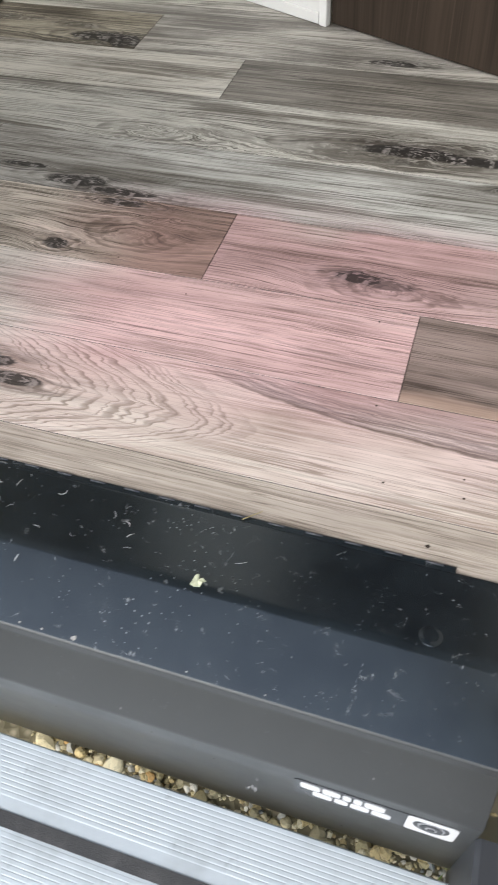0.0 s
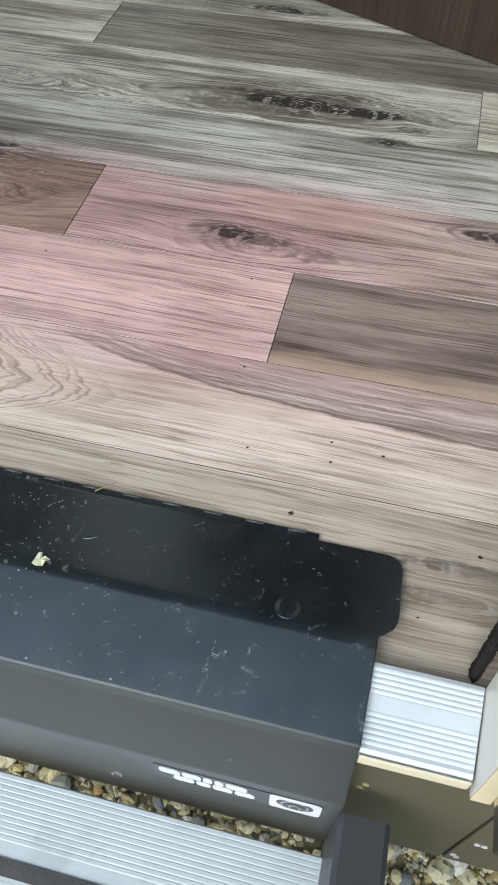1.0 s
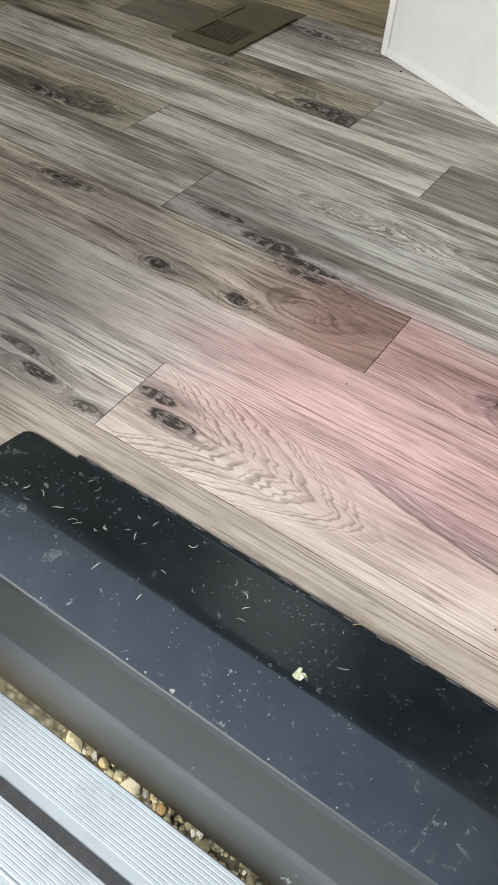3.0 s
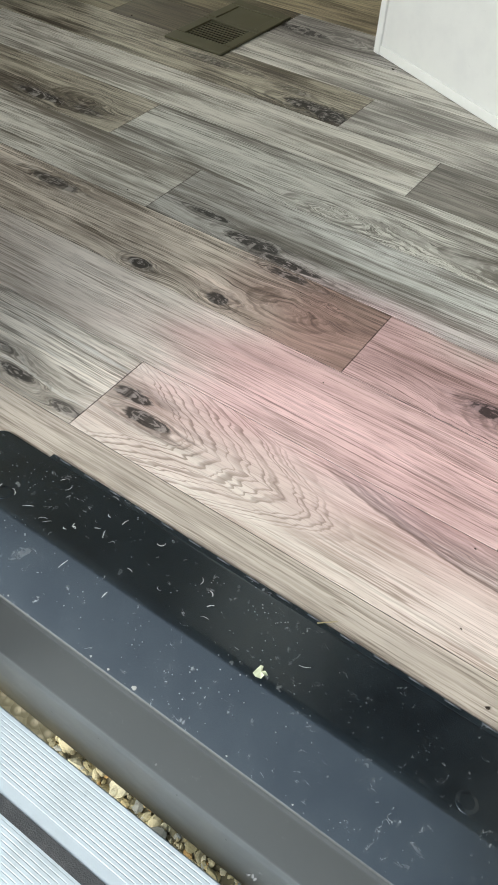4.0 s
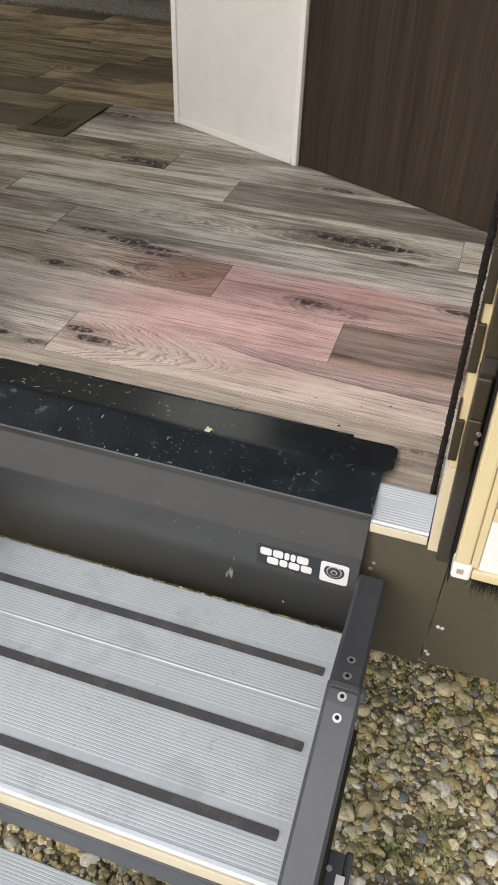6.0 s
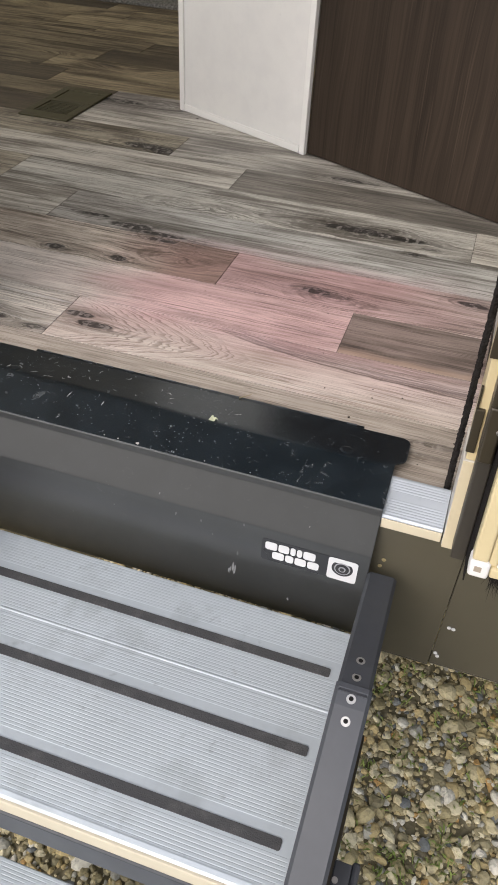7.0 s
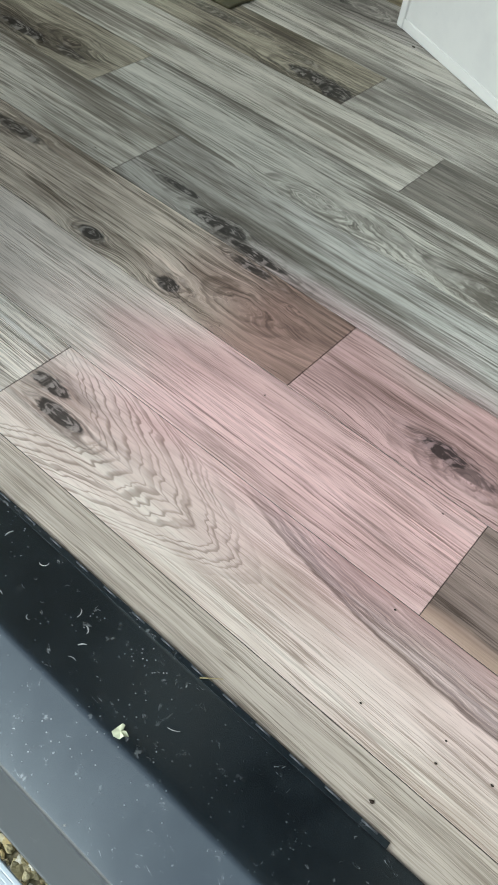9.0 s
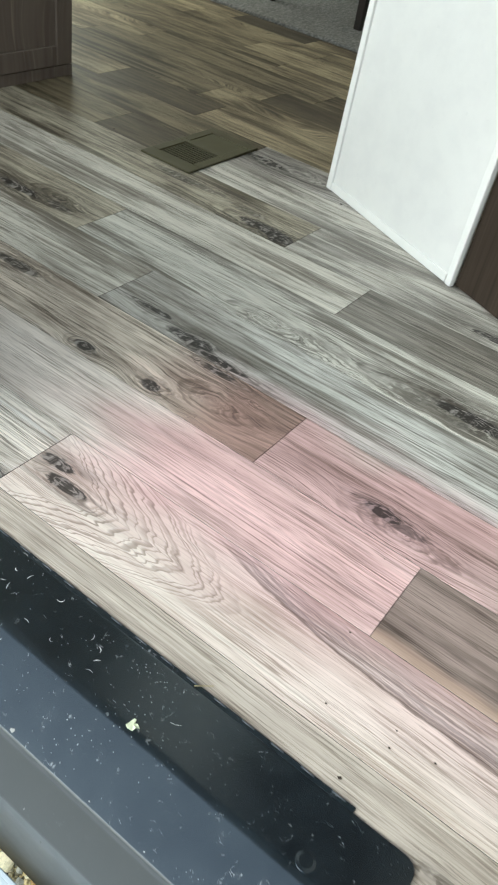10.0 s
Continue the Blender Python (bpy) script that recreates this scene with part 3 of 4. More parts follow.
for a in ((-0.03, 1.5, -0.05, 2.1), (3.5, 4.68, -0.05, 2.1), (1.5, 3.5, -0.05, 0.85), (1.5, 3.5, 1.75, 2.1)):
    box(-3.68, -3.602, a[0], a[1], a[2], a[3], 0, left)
wall("wall_left", "plain pale inner wall with an added, unseen window opening", left, wall_mat)
# both windows are unseen, added to hold the interior fill lamps
w1 = thing("window_1", "unseen wide window in a slim dark frame, added to light the room", "window", kind="structure")
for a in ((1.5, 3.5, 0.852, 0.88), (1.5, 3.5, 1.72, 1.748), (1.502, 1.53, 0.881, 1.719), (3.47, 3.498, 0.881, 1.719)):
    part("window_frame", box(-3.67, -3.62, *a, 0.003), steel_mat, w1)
w2 = thing("window_2", "unseen window in a slim dark frame beside the door, added to light the room", "window", kind="structure")
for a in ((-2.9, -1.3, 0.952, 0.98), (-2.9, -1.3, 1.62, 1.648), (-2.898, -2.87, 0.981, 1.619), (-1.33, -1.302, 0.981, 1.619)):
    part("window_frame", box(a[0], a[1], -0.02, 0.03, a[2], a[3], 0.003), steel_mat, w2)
ceiling = part("ceiling", box(-3.68, 3.48, -0.03, 4.68, 2.102, 2.16), ceiling_mat)
tagged(ceiling, "plain pale coach ceiling", "ceiling", kind="structure")
belly = part("underbelly", box(-3.6, 3.4, 0.0, 4.6, -0.20, -0.062), belly_mat)
tagged(belly, "dark sheet underside of the coach", "underbelly", kind="structure")

# angled partition: white board with trim, dark panelling beside it
ANG = math.atan2(0.22, -0.467)
U = Vector((math.cos(ANG), math.sin(ANG), 0))
V = Vector((U.y, -U.x, 0))
W0 = Vector((-0.317, 1.27, 0))
if V.y < 0:
    V = -V


def angled(u0, u1, v0, v1, z0, z1, bevel=0.0):
    bm = box(u0, u1, v0, v1, z0, z1, bevel)
    for v in bm.verts:
        p = W0 + U * v.co.x + V * v.co.y
        v.co = Vector((p.x, p.y, v.co.z))
    bmesh.ops.recalc_face_normals(bm, faces=bm.faces[:])
    return bm


white_wall = thing("wall_partition", "white textured partition board edged with slim white trim", "wall", kind="structure")
part("board", angled(0.012, 0.508, 0.006, 0.03, 0.0, 2.1), white_mat, white_wall)
part("corner_trim", angled(0.0, 0.018, 0.0, 0.014, 0.0, 2.1, 0.002), trim_white, white_wall)
part("edge_trim", angled(0.496, 0.516, 0.0, 0.036, 0.0, 2.1, 0.002), trim_white, white_wall)
part("bottom_trim", angled(0.0205, 0.4955, 0.001, 0.0055, 0.001, 0.022, 0.0015), trim_white, white_wall)
dark_wall = thing("wall_panelling", "dark walnut panelling with upright grain beside the white board", "wall", kind="structure")
part("panel", angled(-0.85, -0.001, 0.016, 0.030, 0.004, 2.1, 0.001), panel_mat, dark_wall)
# near-black strip stands in for the shadow under the panel
part("base_strip", angled(-0.85, -0.002, 0.026, 0.04, 0.0, 0.0035), leg_mat, dark_wall)

# ---- doorway: sill plate, jamb, hinge, open door ----
sill = thing("door_sill", "ribbed bare aluminium door sill plate", "sill", kind="structure")
prof = [(0.030, 0.0100), (0.0285, 0.0122), (0.026, 0.0120)]
y = 0.026
while y > -0.030:
    z = 0.0120 - (0.026 - y) * 0.38
    if 0.006 > y > -0.006:
        prof += [(y, z)]
    else:
        prof += [(y, z), (y - 0.0010, z - 0.0002), (y - 0.0024, z - 0.0008), (y - 0.0034, z - 0.00145)]
    y -= 0.0040
prof += [(-0.0325, -0.0098), (-0.0355, -0.0125), (-0.0365, -0.016), (-0.0365, -0.030), (-0.034, -0.030), (0.030, -0.002)]
part("plate", sweep_x(prof, -0.735, 0.2458), alu_plate, sill)
part("front_lip", box(0.1590, 0.2458, -0.0392, -0.0367, -0.0300, -0.0125, 0.0011), silver_nose, sill, "pale tan rounded front lip")

jamb = thing("door_frame", "cream door frame with dark bronze hinge and pile seal", "door frame", kind="structure")
part("upright", box(0.249, 0.262, -0.041, 0.034, 0.1325, 1.88, 0.0015), cream_mat, jamb)
part("sill_end_cap", box(0.2462, 0.2618, -0.0435, 0.029, -0.031, 0.132, 0.0010), cap_mat, jamb, "pale silver end cap")
part("upright_face", box(0.2466, 0.2622, -0.0455, -0.0437, -0.031, 0.132, 0.0006), tan_mat, jamb, "worn tan front face")
part("return", box(0.2625, 0.30, -0.050, -0.0305, -0.020, 1.88, 0.0015), cream_mat, jamb)
seal = bmesh.new()
ring = None
for i in range(900):
    zz = 0.001 + i * 0.0021
    now = []
    for j in range(7):
        r = 1 + random.uniform(-0.20, 0.20)
        now.append(seal.verts.new((0.2385 + 0.0046 * r * math.cos(j * math.tau / 7), 0.0420 + 0.0075 * r * math.sin(j * math.tau / 7), zz + random.uniform(-0.0008, 0.0008))))
    if ring:
        for j in range(7):
            seal.faces.new((ring[j], ring[(j + 1) % 7], now[(j + 1) % 7], now[j]))
    else:
        seal.faces.new(now[::-1])
    ring = now
part("pile_seal", seal, rubber_mat, jamb, "black fuzzy pile weatherstrip")
for z0 in (0.148, 0.290, 0.385, 0.60, 0.75, 0.90):
    tab = part("hinge_leaf", box(0.2462, 0.2575, -0.046, -0.039, z0, z0 + 0.068, 0.0012), bronze_mat, jamb, "dark bronze hinge leaf")
    part("leaf_spur", box(0.2460, 0.2488, -0.046, -0.039, z0 + 0.0685, z0 + 0.100, 0.0005), bronze_mat, tab)
part("hinge_channel", box(0.2600, 0.2785, -0.084, -0.0515, -0.008, 1.4, 0.002), channel_mat, jamb, "dark hinge channel")
for z0, z1 in ((0.176, 0.2575), (0.2585, 0.318), (0.347, 0.430), (0.431, 0.51), (0.60, 0.68), (0.75, 0.85)):
    part("hinge_barrel", box(0.2590, 0.2765, -0.0960, -0.0560, z0, z1, 0.003, seg=3), bronze_mat, jamb, "dark bronze hinge barrel")
for zz in (0.226, 0.240):
    part("hinge_screw", disc((0.2745, -0.0955, zz), (0.3, -1, 0), 0.0032, 0.0022, 10), rivet_mat, jamb, "bright screw head")
part("edge_gasket", box(0.2790, 0.2808, -0.128, -0.050, 0.004, 1.4, 0.0006), rubber_mat, jamb, "black rubber edge gasket")

door = thing("entry_door", "open entry door with cream frame and white lower panel", "door", kind="structure")
DX, DY = 0.281, -0.147
part("leaf", box(DX + 0.004, DX + 0.70, DY + 0.008, DY + 0.040, 0.044, 1.86, 0.003), cream_mat, door)
part("side_frame", box(DX, DX + 0.020, DY, DY + 0.030, 0.066, 1.87, 0.003), cream_mat, door)
part("inner_bead", box(DX + 0.0205, DX + 0.031, DY + 0.003, DY + 0.0105, 0.062, 1.86, 0.002), cream_mat, door)
part("bottom_frame", box(DX + 0.0245, DX + 0.70, DY + 0.0015, DY + 0.030, 0.040, 0.057, 0.003), cream_mat, door)
part("corner_cap", box(DX - 0.0015, DX + 0.024, DY - 0.0015, DY + 0.032, 0.037, 0.0655, 0.0045, seg=3), door_white, door, "white plastic corner cap")
part("cap_inset", box(DX + 0.005, DX + 0.014, DY - 0.0024, DY - 0.0012, 0.049, 0.058, 0.0004), cap_inset, door, "grey-brown square in the corner cap")
part("kick_panel", box(DX + 0.0315, DX + 0.69, DY + 0.005, DY + 0.0078, 0.0575, 0.150, 0.001), door_white, door, "plain white lower panel")
part("middle_rail", box(DX + 0.0315, DX + 0.69, DY + 0.001, DY + 0.0078, 0.151, 0.172, 0.002), cream_mat, door)
part("upper_panel", box(DX + 0.0315, DX + 0.69, DY + 0.005, DY + 0.0078, 0.173, 1.83, 0.001), lilac_mat, door, "smooth grey upper panel")
part("brush_holder", box(DX + 0.026, DX + 0.69, DY + 0.006, DY + 0.030, 0.0345, 0.0398, 0.001), rubber_mat, door)
brush = bmesh.new()
for i in range(1700):
    bx = DX + 0.028 + random.random() * 0.45
    by = DY + 0.017 + random.uniform(-0.009, 0.009)
    tip = Vector((bx + random.gauss(0, 0.004), by + random.gauss(0, 0.005), 0.004 + random.gauss(0, 0.004)))
    a = [brush.verts.new((bx + 0.0007 * math.cos(j * 2.1), by + 0.0007 * math.sin(j * 2.1), 0.0350)) for j in range(3)]
    t = brush.verts.new(tip)
    for j in range(3):
        brush.faces.new((a[j], a[(j + 1) % 3], t))
part("sweep_brush", brush, rubber_mat, door, "black bristle door sweep")

# the frame and the open door lean a little towards the doorway
LEAN_X = -0.035
for ob in (*jamb.children_recursive, *door.children_recursive):
    for v in ob.data.vertices:
        v.co.x += (-0.027 if ob.name == "pile_seal" else LEAN_X) * (v.co.z - 0.03)

# brown skirt below the sill
skirt = thing("skirt", "brown painted sheet-metal skirt below the door", "skirt", kind="structure")
part("sheet", box(-3.6, -0.5755, -0.0355, -0.0315, -0.322, -0.024, 0.001), skirt_mat, skirt)
part("sheet", box(-0.5745, 0.1495, -0.0355, -0.0315, -0.190, -0.032, 0.001), skirt_mat, skirt)
part("sheet", box(0.1505, 0.2855, -0.0355, -0.0315, -0.322, -0.024, 0.001), skirt_mat, skirt)
part("sheet", box(0.2865, 3.4, -0.0375, -0.0325, -0.312, -0.024, 0.001), skirt_mat, skirt)
part("lower_lip", box(0.1505, 0.2855, -0.0355, -0.010, -0.3255, -0.3225, 0.001), skirt_mat, skirt)
part("lower_lip", box(0.2865, 3.4, -0.0375, -0.012, -0.3155, -0.3125, 0.001), skirt_mat, skirt)
for px, pz in ((0.2985, -0.211), (0.3055, -0.212), (0.2915, -0.283), (0.296, -0.290), (0.176, -0.10), (0.172, -0.115)):
    part("paint_chip", disc((px, -0.0372 if px < 0.2865 else -0.0392, pz), (0, 1, 0), 0.0032, 0.0016, 8), label_white if px > 0.28 else straw_mat, skirt)

# ---- step assembly ----
cover = thing("threshold_cover", "dusty black coated step cover bent over the door sill", "step cover")
rows = [(0.1320, 0.0030, -0.560, 0.150), (0.1312, 0.0034, -0.569, 0.160), (0.1285, 0.0038, -0.5755, 0.1665), (0.1240, 0.0046, -0.5795, 0.1705), (0.118, 0.0055, -0.580, 0.1725),
        (0.100, 0.0088, -0.580, 0.1728), (0.072, 0.0145, -0.580, 0.1732), (0.064, 0.0160, -0.5795, 0.1725), (0.058, 0.0172, -0.578, 0.170), (0.052, 0.0184, -0.572, 0.164), (0.0475, 0.0192, -0.567, 0.1585),
        (0.044, 0.0196, -0.567, 0.1583), (0.040, 0.0195, -0.567, 0.1583), (0.036, 0.0189, -0.567, 0.1583), (0.0345, 0.0185, -0.567, 0.1583), (0.0100, 0.0123, -0.567, 0.1583), (-0.0260, 0.0033, -0.567, 0.1583), (-0.0325, 0.00170, -0.567, 0.1583), (-0.0343, 0.001225, -0.567, 0.1583), (-0.0346, 0.00115, -0.567, 0.1583)]
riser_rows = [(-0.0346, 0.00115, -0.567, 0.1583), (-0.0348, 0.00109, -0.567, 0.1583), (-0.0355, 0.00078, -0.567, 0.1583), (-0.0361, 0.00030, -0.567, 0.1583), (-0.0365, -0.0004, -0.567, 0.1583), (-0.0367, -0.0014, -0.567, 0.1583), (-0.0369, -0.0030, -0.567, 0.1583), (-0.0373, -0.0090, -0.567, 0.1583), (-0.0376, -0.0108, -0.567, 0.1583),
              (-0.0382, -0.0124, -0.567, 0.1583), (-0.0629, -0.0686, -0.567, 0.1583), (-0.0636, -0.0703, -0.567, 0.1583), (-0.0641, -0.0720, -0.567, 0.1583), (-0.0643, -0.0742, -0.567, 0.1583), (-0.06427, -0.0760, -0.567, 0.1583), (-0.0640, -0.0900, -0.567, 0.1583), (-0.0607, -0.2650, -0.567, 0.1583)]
NX = 24


def bent_sheet(name, lines_, mat):
    bm = bmesh.new()
    steps = [0.0, 0.0015] + [i / NX for i in range(1, NX)] + [0.9985, 1.0]
    grid = [[bm.verts.new((a + (b - a) * q, y, z)) for q in steps] for y, z, a, b in lines_]
    for r0, r1 in zip(grid, grid[1:]):
        for i in range(len(steps) - 1):
            bm.faces.new((r0[i], r1[i], r1[i + 1], r0[i + 1]))
    ob = part(name, bm, mat, cover, smooth=True)
    m = ob.modifiers.new("thickness", "SOLIDIFY")
    m.thickness, m.offset = 0.002, -1.0
    return ob


bent_sheet("sheet", rows, cover_mat)
bent_sheet("riser", riser_rows, riser_mat)["label"] = "dark grey folded edge and riser face with faint dust"
part("hinge_strip", box(-0.500, 0.095, 0.1315, 0.1385, 0.0006, 0.0030, 0.0006), cover_mat, cover)
for i in range(15):
    x0 = -0.487 + i * 0.0395
    b = disc((x0, 0.1370, 0.0031), (1, 0, 0), 0.0012, 0.017, 8)
    part("hinge_knuckle", b, steel_mat, cover, "worn dark hinge knuckle", smooth=True)
for bx in (0.082, -0.494):
    bm = bmesh.new()
    disc((bx, 0.055, 0.0165), (0, 0.2, 1), 0.0125, 0.0014, 28, 0.0105, bm)
    disc((bx, 0.0553, 0.0179), (0, 0.2, 1), 0.0104, 0.0006, 28, 0.0070, bm)
    part("screw_head", bm, cover_mat, cover, "low domed black screw head")

# pale curled scuffs on the sheet
scuff_mat = plain("pale_scuff", (0.42, 0.42, 0.41), 0.7, 0.0, 0.2, 300, 0.3)


def cover_z(y):
    for a, b in zip(rows, rows[1:]):
        if b[0] <= y <= a[0]:
            return b[1] + (a[1] - b[1]) * (y - b[0]) / (a[0] - b[0])
    return 0.0


sr = random.Random(31)
for i in range(26):
    px, py = (sr.uniform(-0.52, -0.20), sr.uniform(0.045, 0.122)) if i < 18 else (sr.uniform(-0.46, 0.02), sr.uniform(-0.026, 0.10))
    a, turn, ln, wd = sr.uniform(0, math.tau), sr.uniform(-1.1, 1.1), sr.uniform(0.0012, 0.0026), sr.uniform(0.0003, 0.0008)
    bm = bmesh.new()
    last = None
    for j in range(6):
        w = wd * (1 - abs(j - 2.2) / 4.2)
        nx, ny = -math.sin(a), math.cos(a)
        now = [bm.verts.new((px + nx * q * w, py + ny * q * w, cover_z(py + ny * q * w) + 0.00035)) for q in (-1, 1)]
        if last:
            bm.faces.new((last[0], last[1], now[1], now[0]))
        last = now
        px, py, a = px + ln * math.cos(a), min(0.128, max(-0.028, py + ln * math.sin(a))), a + turn * 0.5
    part("scuff", bm, scuff_mat, cover)

chip_mat = plain("bare_chip", (0.30, 0.29, 0.27), 0.7, 0.0, 0.2, 300, 0.3)
# bare chips along the bent edge, and scrapes on the riser
for px, wd in ((-0.2275, 0.0040), (-0.2837, 0.0018), (-0.2606, 0.0018), (-0.1166, 0.0014), (-0.0440, 0.0012), (-0.40, 0.0014)):
    bm = bmesh.new()
    outline = [(px + wd * math.cos(a) * sr.uniform(0.5, 1.0), -0.0312 + wd * 0.8 * math.sin(a) * sr.uniform(0.4, 1.0)) for a in (i * math.tau / 9 for i in range(9))]
    bm.faces.new([bm.verts.new((u, w, cover_z(w) + 0.0004)) for u, w in outline])
    part("paint_chip", bm, chip_mat, cover, "pale bare chip in the coating")


def riser_at(z):
    for a, b in zip(riser_rows, riser_rows[1:]):
        if b[1] <= z <= a[1]:
            return b[0] + (a[0] - b[0]) * (z - b[1]) / (a[1] - b[1])
    return riser_rows[-1][0]


scrape_mat = plain("faint_grey_scrape", (0.16, 0.16, 0.16), 0.7, 0.0, 0.2, 300, 0.3)
for px, pz, ln in ((-0.0537, -0.172, 0.022), (-0.0500, -0.176, 0.026), (-0.0575, -0.182, 0.018), (-0.0620, -0.190, 0.012), (-0.0474, -0.141, 0.010), (-0.039, -0.073, 0.006), (-0.3396, -0.156, 0.004),
                   (-0.151, -0.089, 0.008), (-0.1094, -0.090, 0.007), (0.0406, -0.222, 0.007), (-0.18, -0.060, 0.004), (-0.26, -0.11, 0.004), (0.06, -0.05, 0.003), (-0.09, -0.115, 0.005)):
    bm = bmesh.new()
    wd, lean = 0.0011 + ln * 0.03, sr.uniform(-0.3, 0.3)
    pts = [(px + wd * q * (0.3 if i in (0, 3) else sr.uniform(0.6, 1.2)) + lean * ln * i / 3, pz - ln * i / 3) for q, order in ((-1, (0, 1, 2, 3)), (1, (3, 2, 1, 0))) for i in order]
    bm.faces.new([bm.verts.new((u, riser_at(w) - 0.0004, w)) for u, w in pts])
    bmesh.ops.recalc_face_normals(bm, faces=bm.faces[:])
    part("scrape", bm, scrape_mat, cover)

# maker's label on the riser, drawn as plain shapes
label = thing("maker_label", "black and white maker's label stuck on the riser", "label")
SL, ST = -0.009, -0.0925


def riser_y(z):
    return -0.0643 + 0.0036 * (-z - 0.0742) / 0.191


def on_riser(u0, u1, w0, w1, lift, mat, name, r=0.002, slant=0.0):
    bm = bmesh.new()
    pts = []
    r = min(r, (u1 - u0) / 2.1, (w1 - w0) / 2.1)
    for cu, cw, a0 in ((u1 - r, w0 + r, 0), (u0 + r, w0 + r, 90), (u0 + r, w1 - r, 180), (u1 - r, w1 - r, 270)):
        for s in range(4):
            a = radians(a0 + s * 30)
            pts.append((cu + r * math.cos(a), cw - r * math.sin(a)))
    top, low = [], []
    for u, w in pts:
        z = ST - w
        yb = riser_y(z)
        top.append(bm.verts.new((SL + u - slant * (w - w0), yb - lift, z)))
        low.append(bm.verts.new((SL + u - slant * (w - w0), yb + 0.0004, z)))
    bm.faces.new(top)
    n = len(pts)
    for i in range(n):
        bm.faces.new((top[i], low[i], low[(i + 1) % n], top[(i + 1) % n]))
    bmesh.ops.recalc_face_normals(bm, faces=bm.faces[:])
    return part(name, bm, mat, label)


on_riser(0.0, 0.152, 0.0, 0.049, 0.0006, label_black, "backing", 0.005)
on_riser(0.106, 0.1515, 0.0005, 0.0485, 0.0012, label_white, "white_square", 0.005)
u = 0.006
for wdt in (0.019, 0.017, 0.008, 0.008, 0.019):
    on_riser(u, u + wdt, 0.0055, 0.0225, 0.0012, label_white, "bar", 0.004)
    u += wdt + 0.0022
u = 0.018
for wdt in (0.019, 0.013, 0.018, 0.018):
    on_riser(u, u + wdt, 0.0255, 0.0415, 0.0012, label_white, "bar", 0.004)
    u += wdt + 0.0022
cz = ST - 0.0205
for rr, mm, lift in ((0.0165, label_black, 0.0014), (0.0125, label_grey, 0.0020), (0.0105, label_black, 0.0026), (0.0055, label_grey, 0.0032), (0.0036, label_black, 0.0036)):
    part("emblem_ring", disc((SL + 0.1285, riser_y(cz) - lift, cz), (0, 1, 0), rr, 0.0010, 28), mm, label)

# aluminium treads
TZ = -0.245


def tread_profile(y0, y1, z, strips):
    """Ribbed top from back y0 to front y1, with flat bands at the grip strips."""
    pts = [(y0, z - 0.020), (y0, z - 0.001)]
    y = y0 - 0.001
    while y > y1 + 0.014:
        near = [s for s in strips if s - 0.010 < y < s + 0.024]
        if near or abs(y + 0.223 - (y0 + 0.078)) < 0.005:
            pts.append((y, z))
            y -= 0.0027
        else:
            pts += [(y, z), (y - 0.0007, z + 0.00022), (y - 0.0043, z + 0.00022), (y - 0.0050, z)]
            y -= 0.0054
    pts += [(y1 + 0.012, z + 0.0012), (y1 + 0.006, z), (y1 + 0.002, z - 0.004), (y1, z - 0.010), (y1, z - 0.034), (y1 + 0.003, z - 0.036), (y1 + 0.010, z - 0.036), (y1 + 0.012, z - 0.020)]
    return pts


def make_tread(y0, z):
    t = thing("step_tread", "ribbed bare aluminium step tread with dark grit strips", "step", group="step treads")
    strips = [y0 - 0.082, y0 - 0.214, y0 - 0.345]
    part("extrusion", sweep_x(tread_profile(y0, y0 - 0.412, z, strips), -0.569, 0.1595, steps=2), alu_tread, t)
    part("seam_bead", sweep_x([(y0 - 0.1425, z), (y0 - 0.1435, z + 0.0006), (y0 - 0.1455, z + 0.0008), (y0 - 0.1470, z + 0.0003), (y0 - 0.1475, z)], -0.5685, 0.159), alu_tread, t)
    for s in strips:
        bm = bmesh.new()
        outline = []
        x0, x1, hw, r = -0.548, 0.139, 0.0078, 0.003
        for cx, cy, a0 in ((x1 - r, s + hw - r, 0), (x0 + r, s + hw - r, 90), (x0 + r, s - hw + r, 180), (x1 - r, s - hw + r, 270)):
            for q in range(4):
                a = radians(a0 + 30 * q)
                outline.append((cx + r * math.cos(a), cy + r * math.sin(a)))
        up = [bm.verts.new((px, py, z + 0.0016)) for px, py in outline]
        dn = [bm.verts.new((px, py, z - 0.0002)) for px, py in outline]
        bm.faces.new(up)
        for i in range(len(up)):
            bm.faces.new((up[i], dn[i], dn[(i + 1) % len(up)], up[(i + 1) % len(up)]))
        bmesh.ops.recalc_face_normals(bm, faces=bm.faces[:])
        part("grip_strip", bm, riser_grip, t, "dark grey grit strip")
    part("nose_strip", box(-0.5685, 0.1590, y0 - 0.4142, y0 - 0.4085, z - 0.0335, z - 0.0030, 0.0016), silver_nose, t, "pale tan strip on the front edge")
    part("front_rail", box(-0.568, 0.158, y0 - 0.4165, y0 - 0.392, z - 0.095, z - 0.0365, 0.003), steel_mat, t, "dark steel rail under the nosing")
    return t


make_tread(-0.078, TZ)
make_tread(-0.488, TZ - 0.235)

# side rails
SLOPE = -0.573


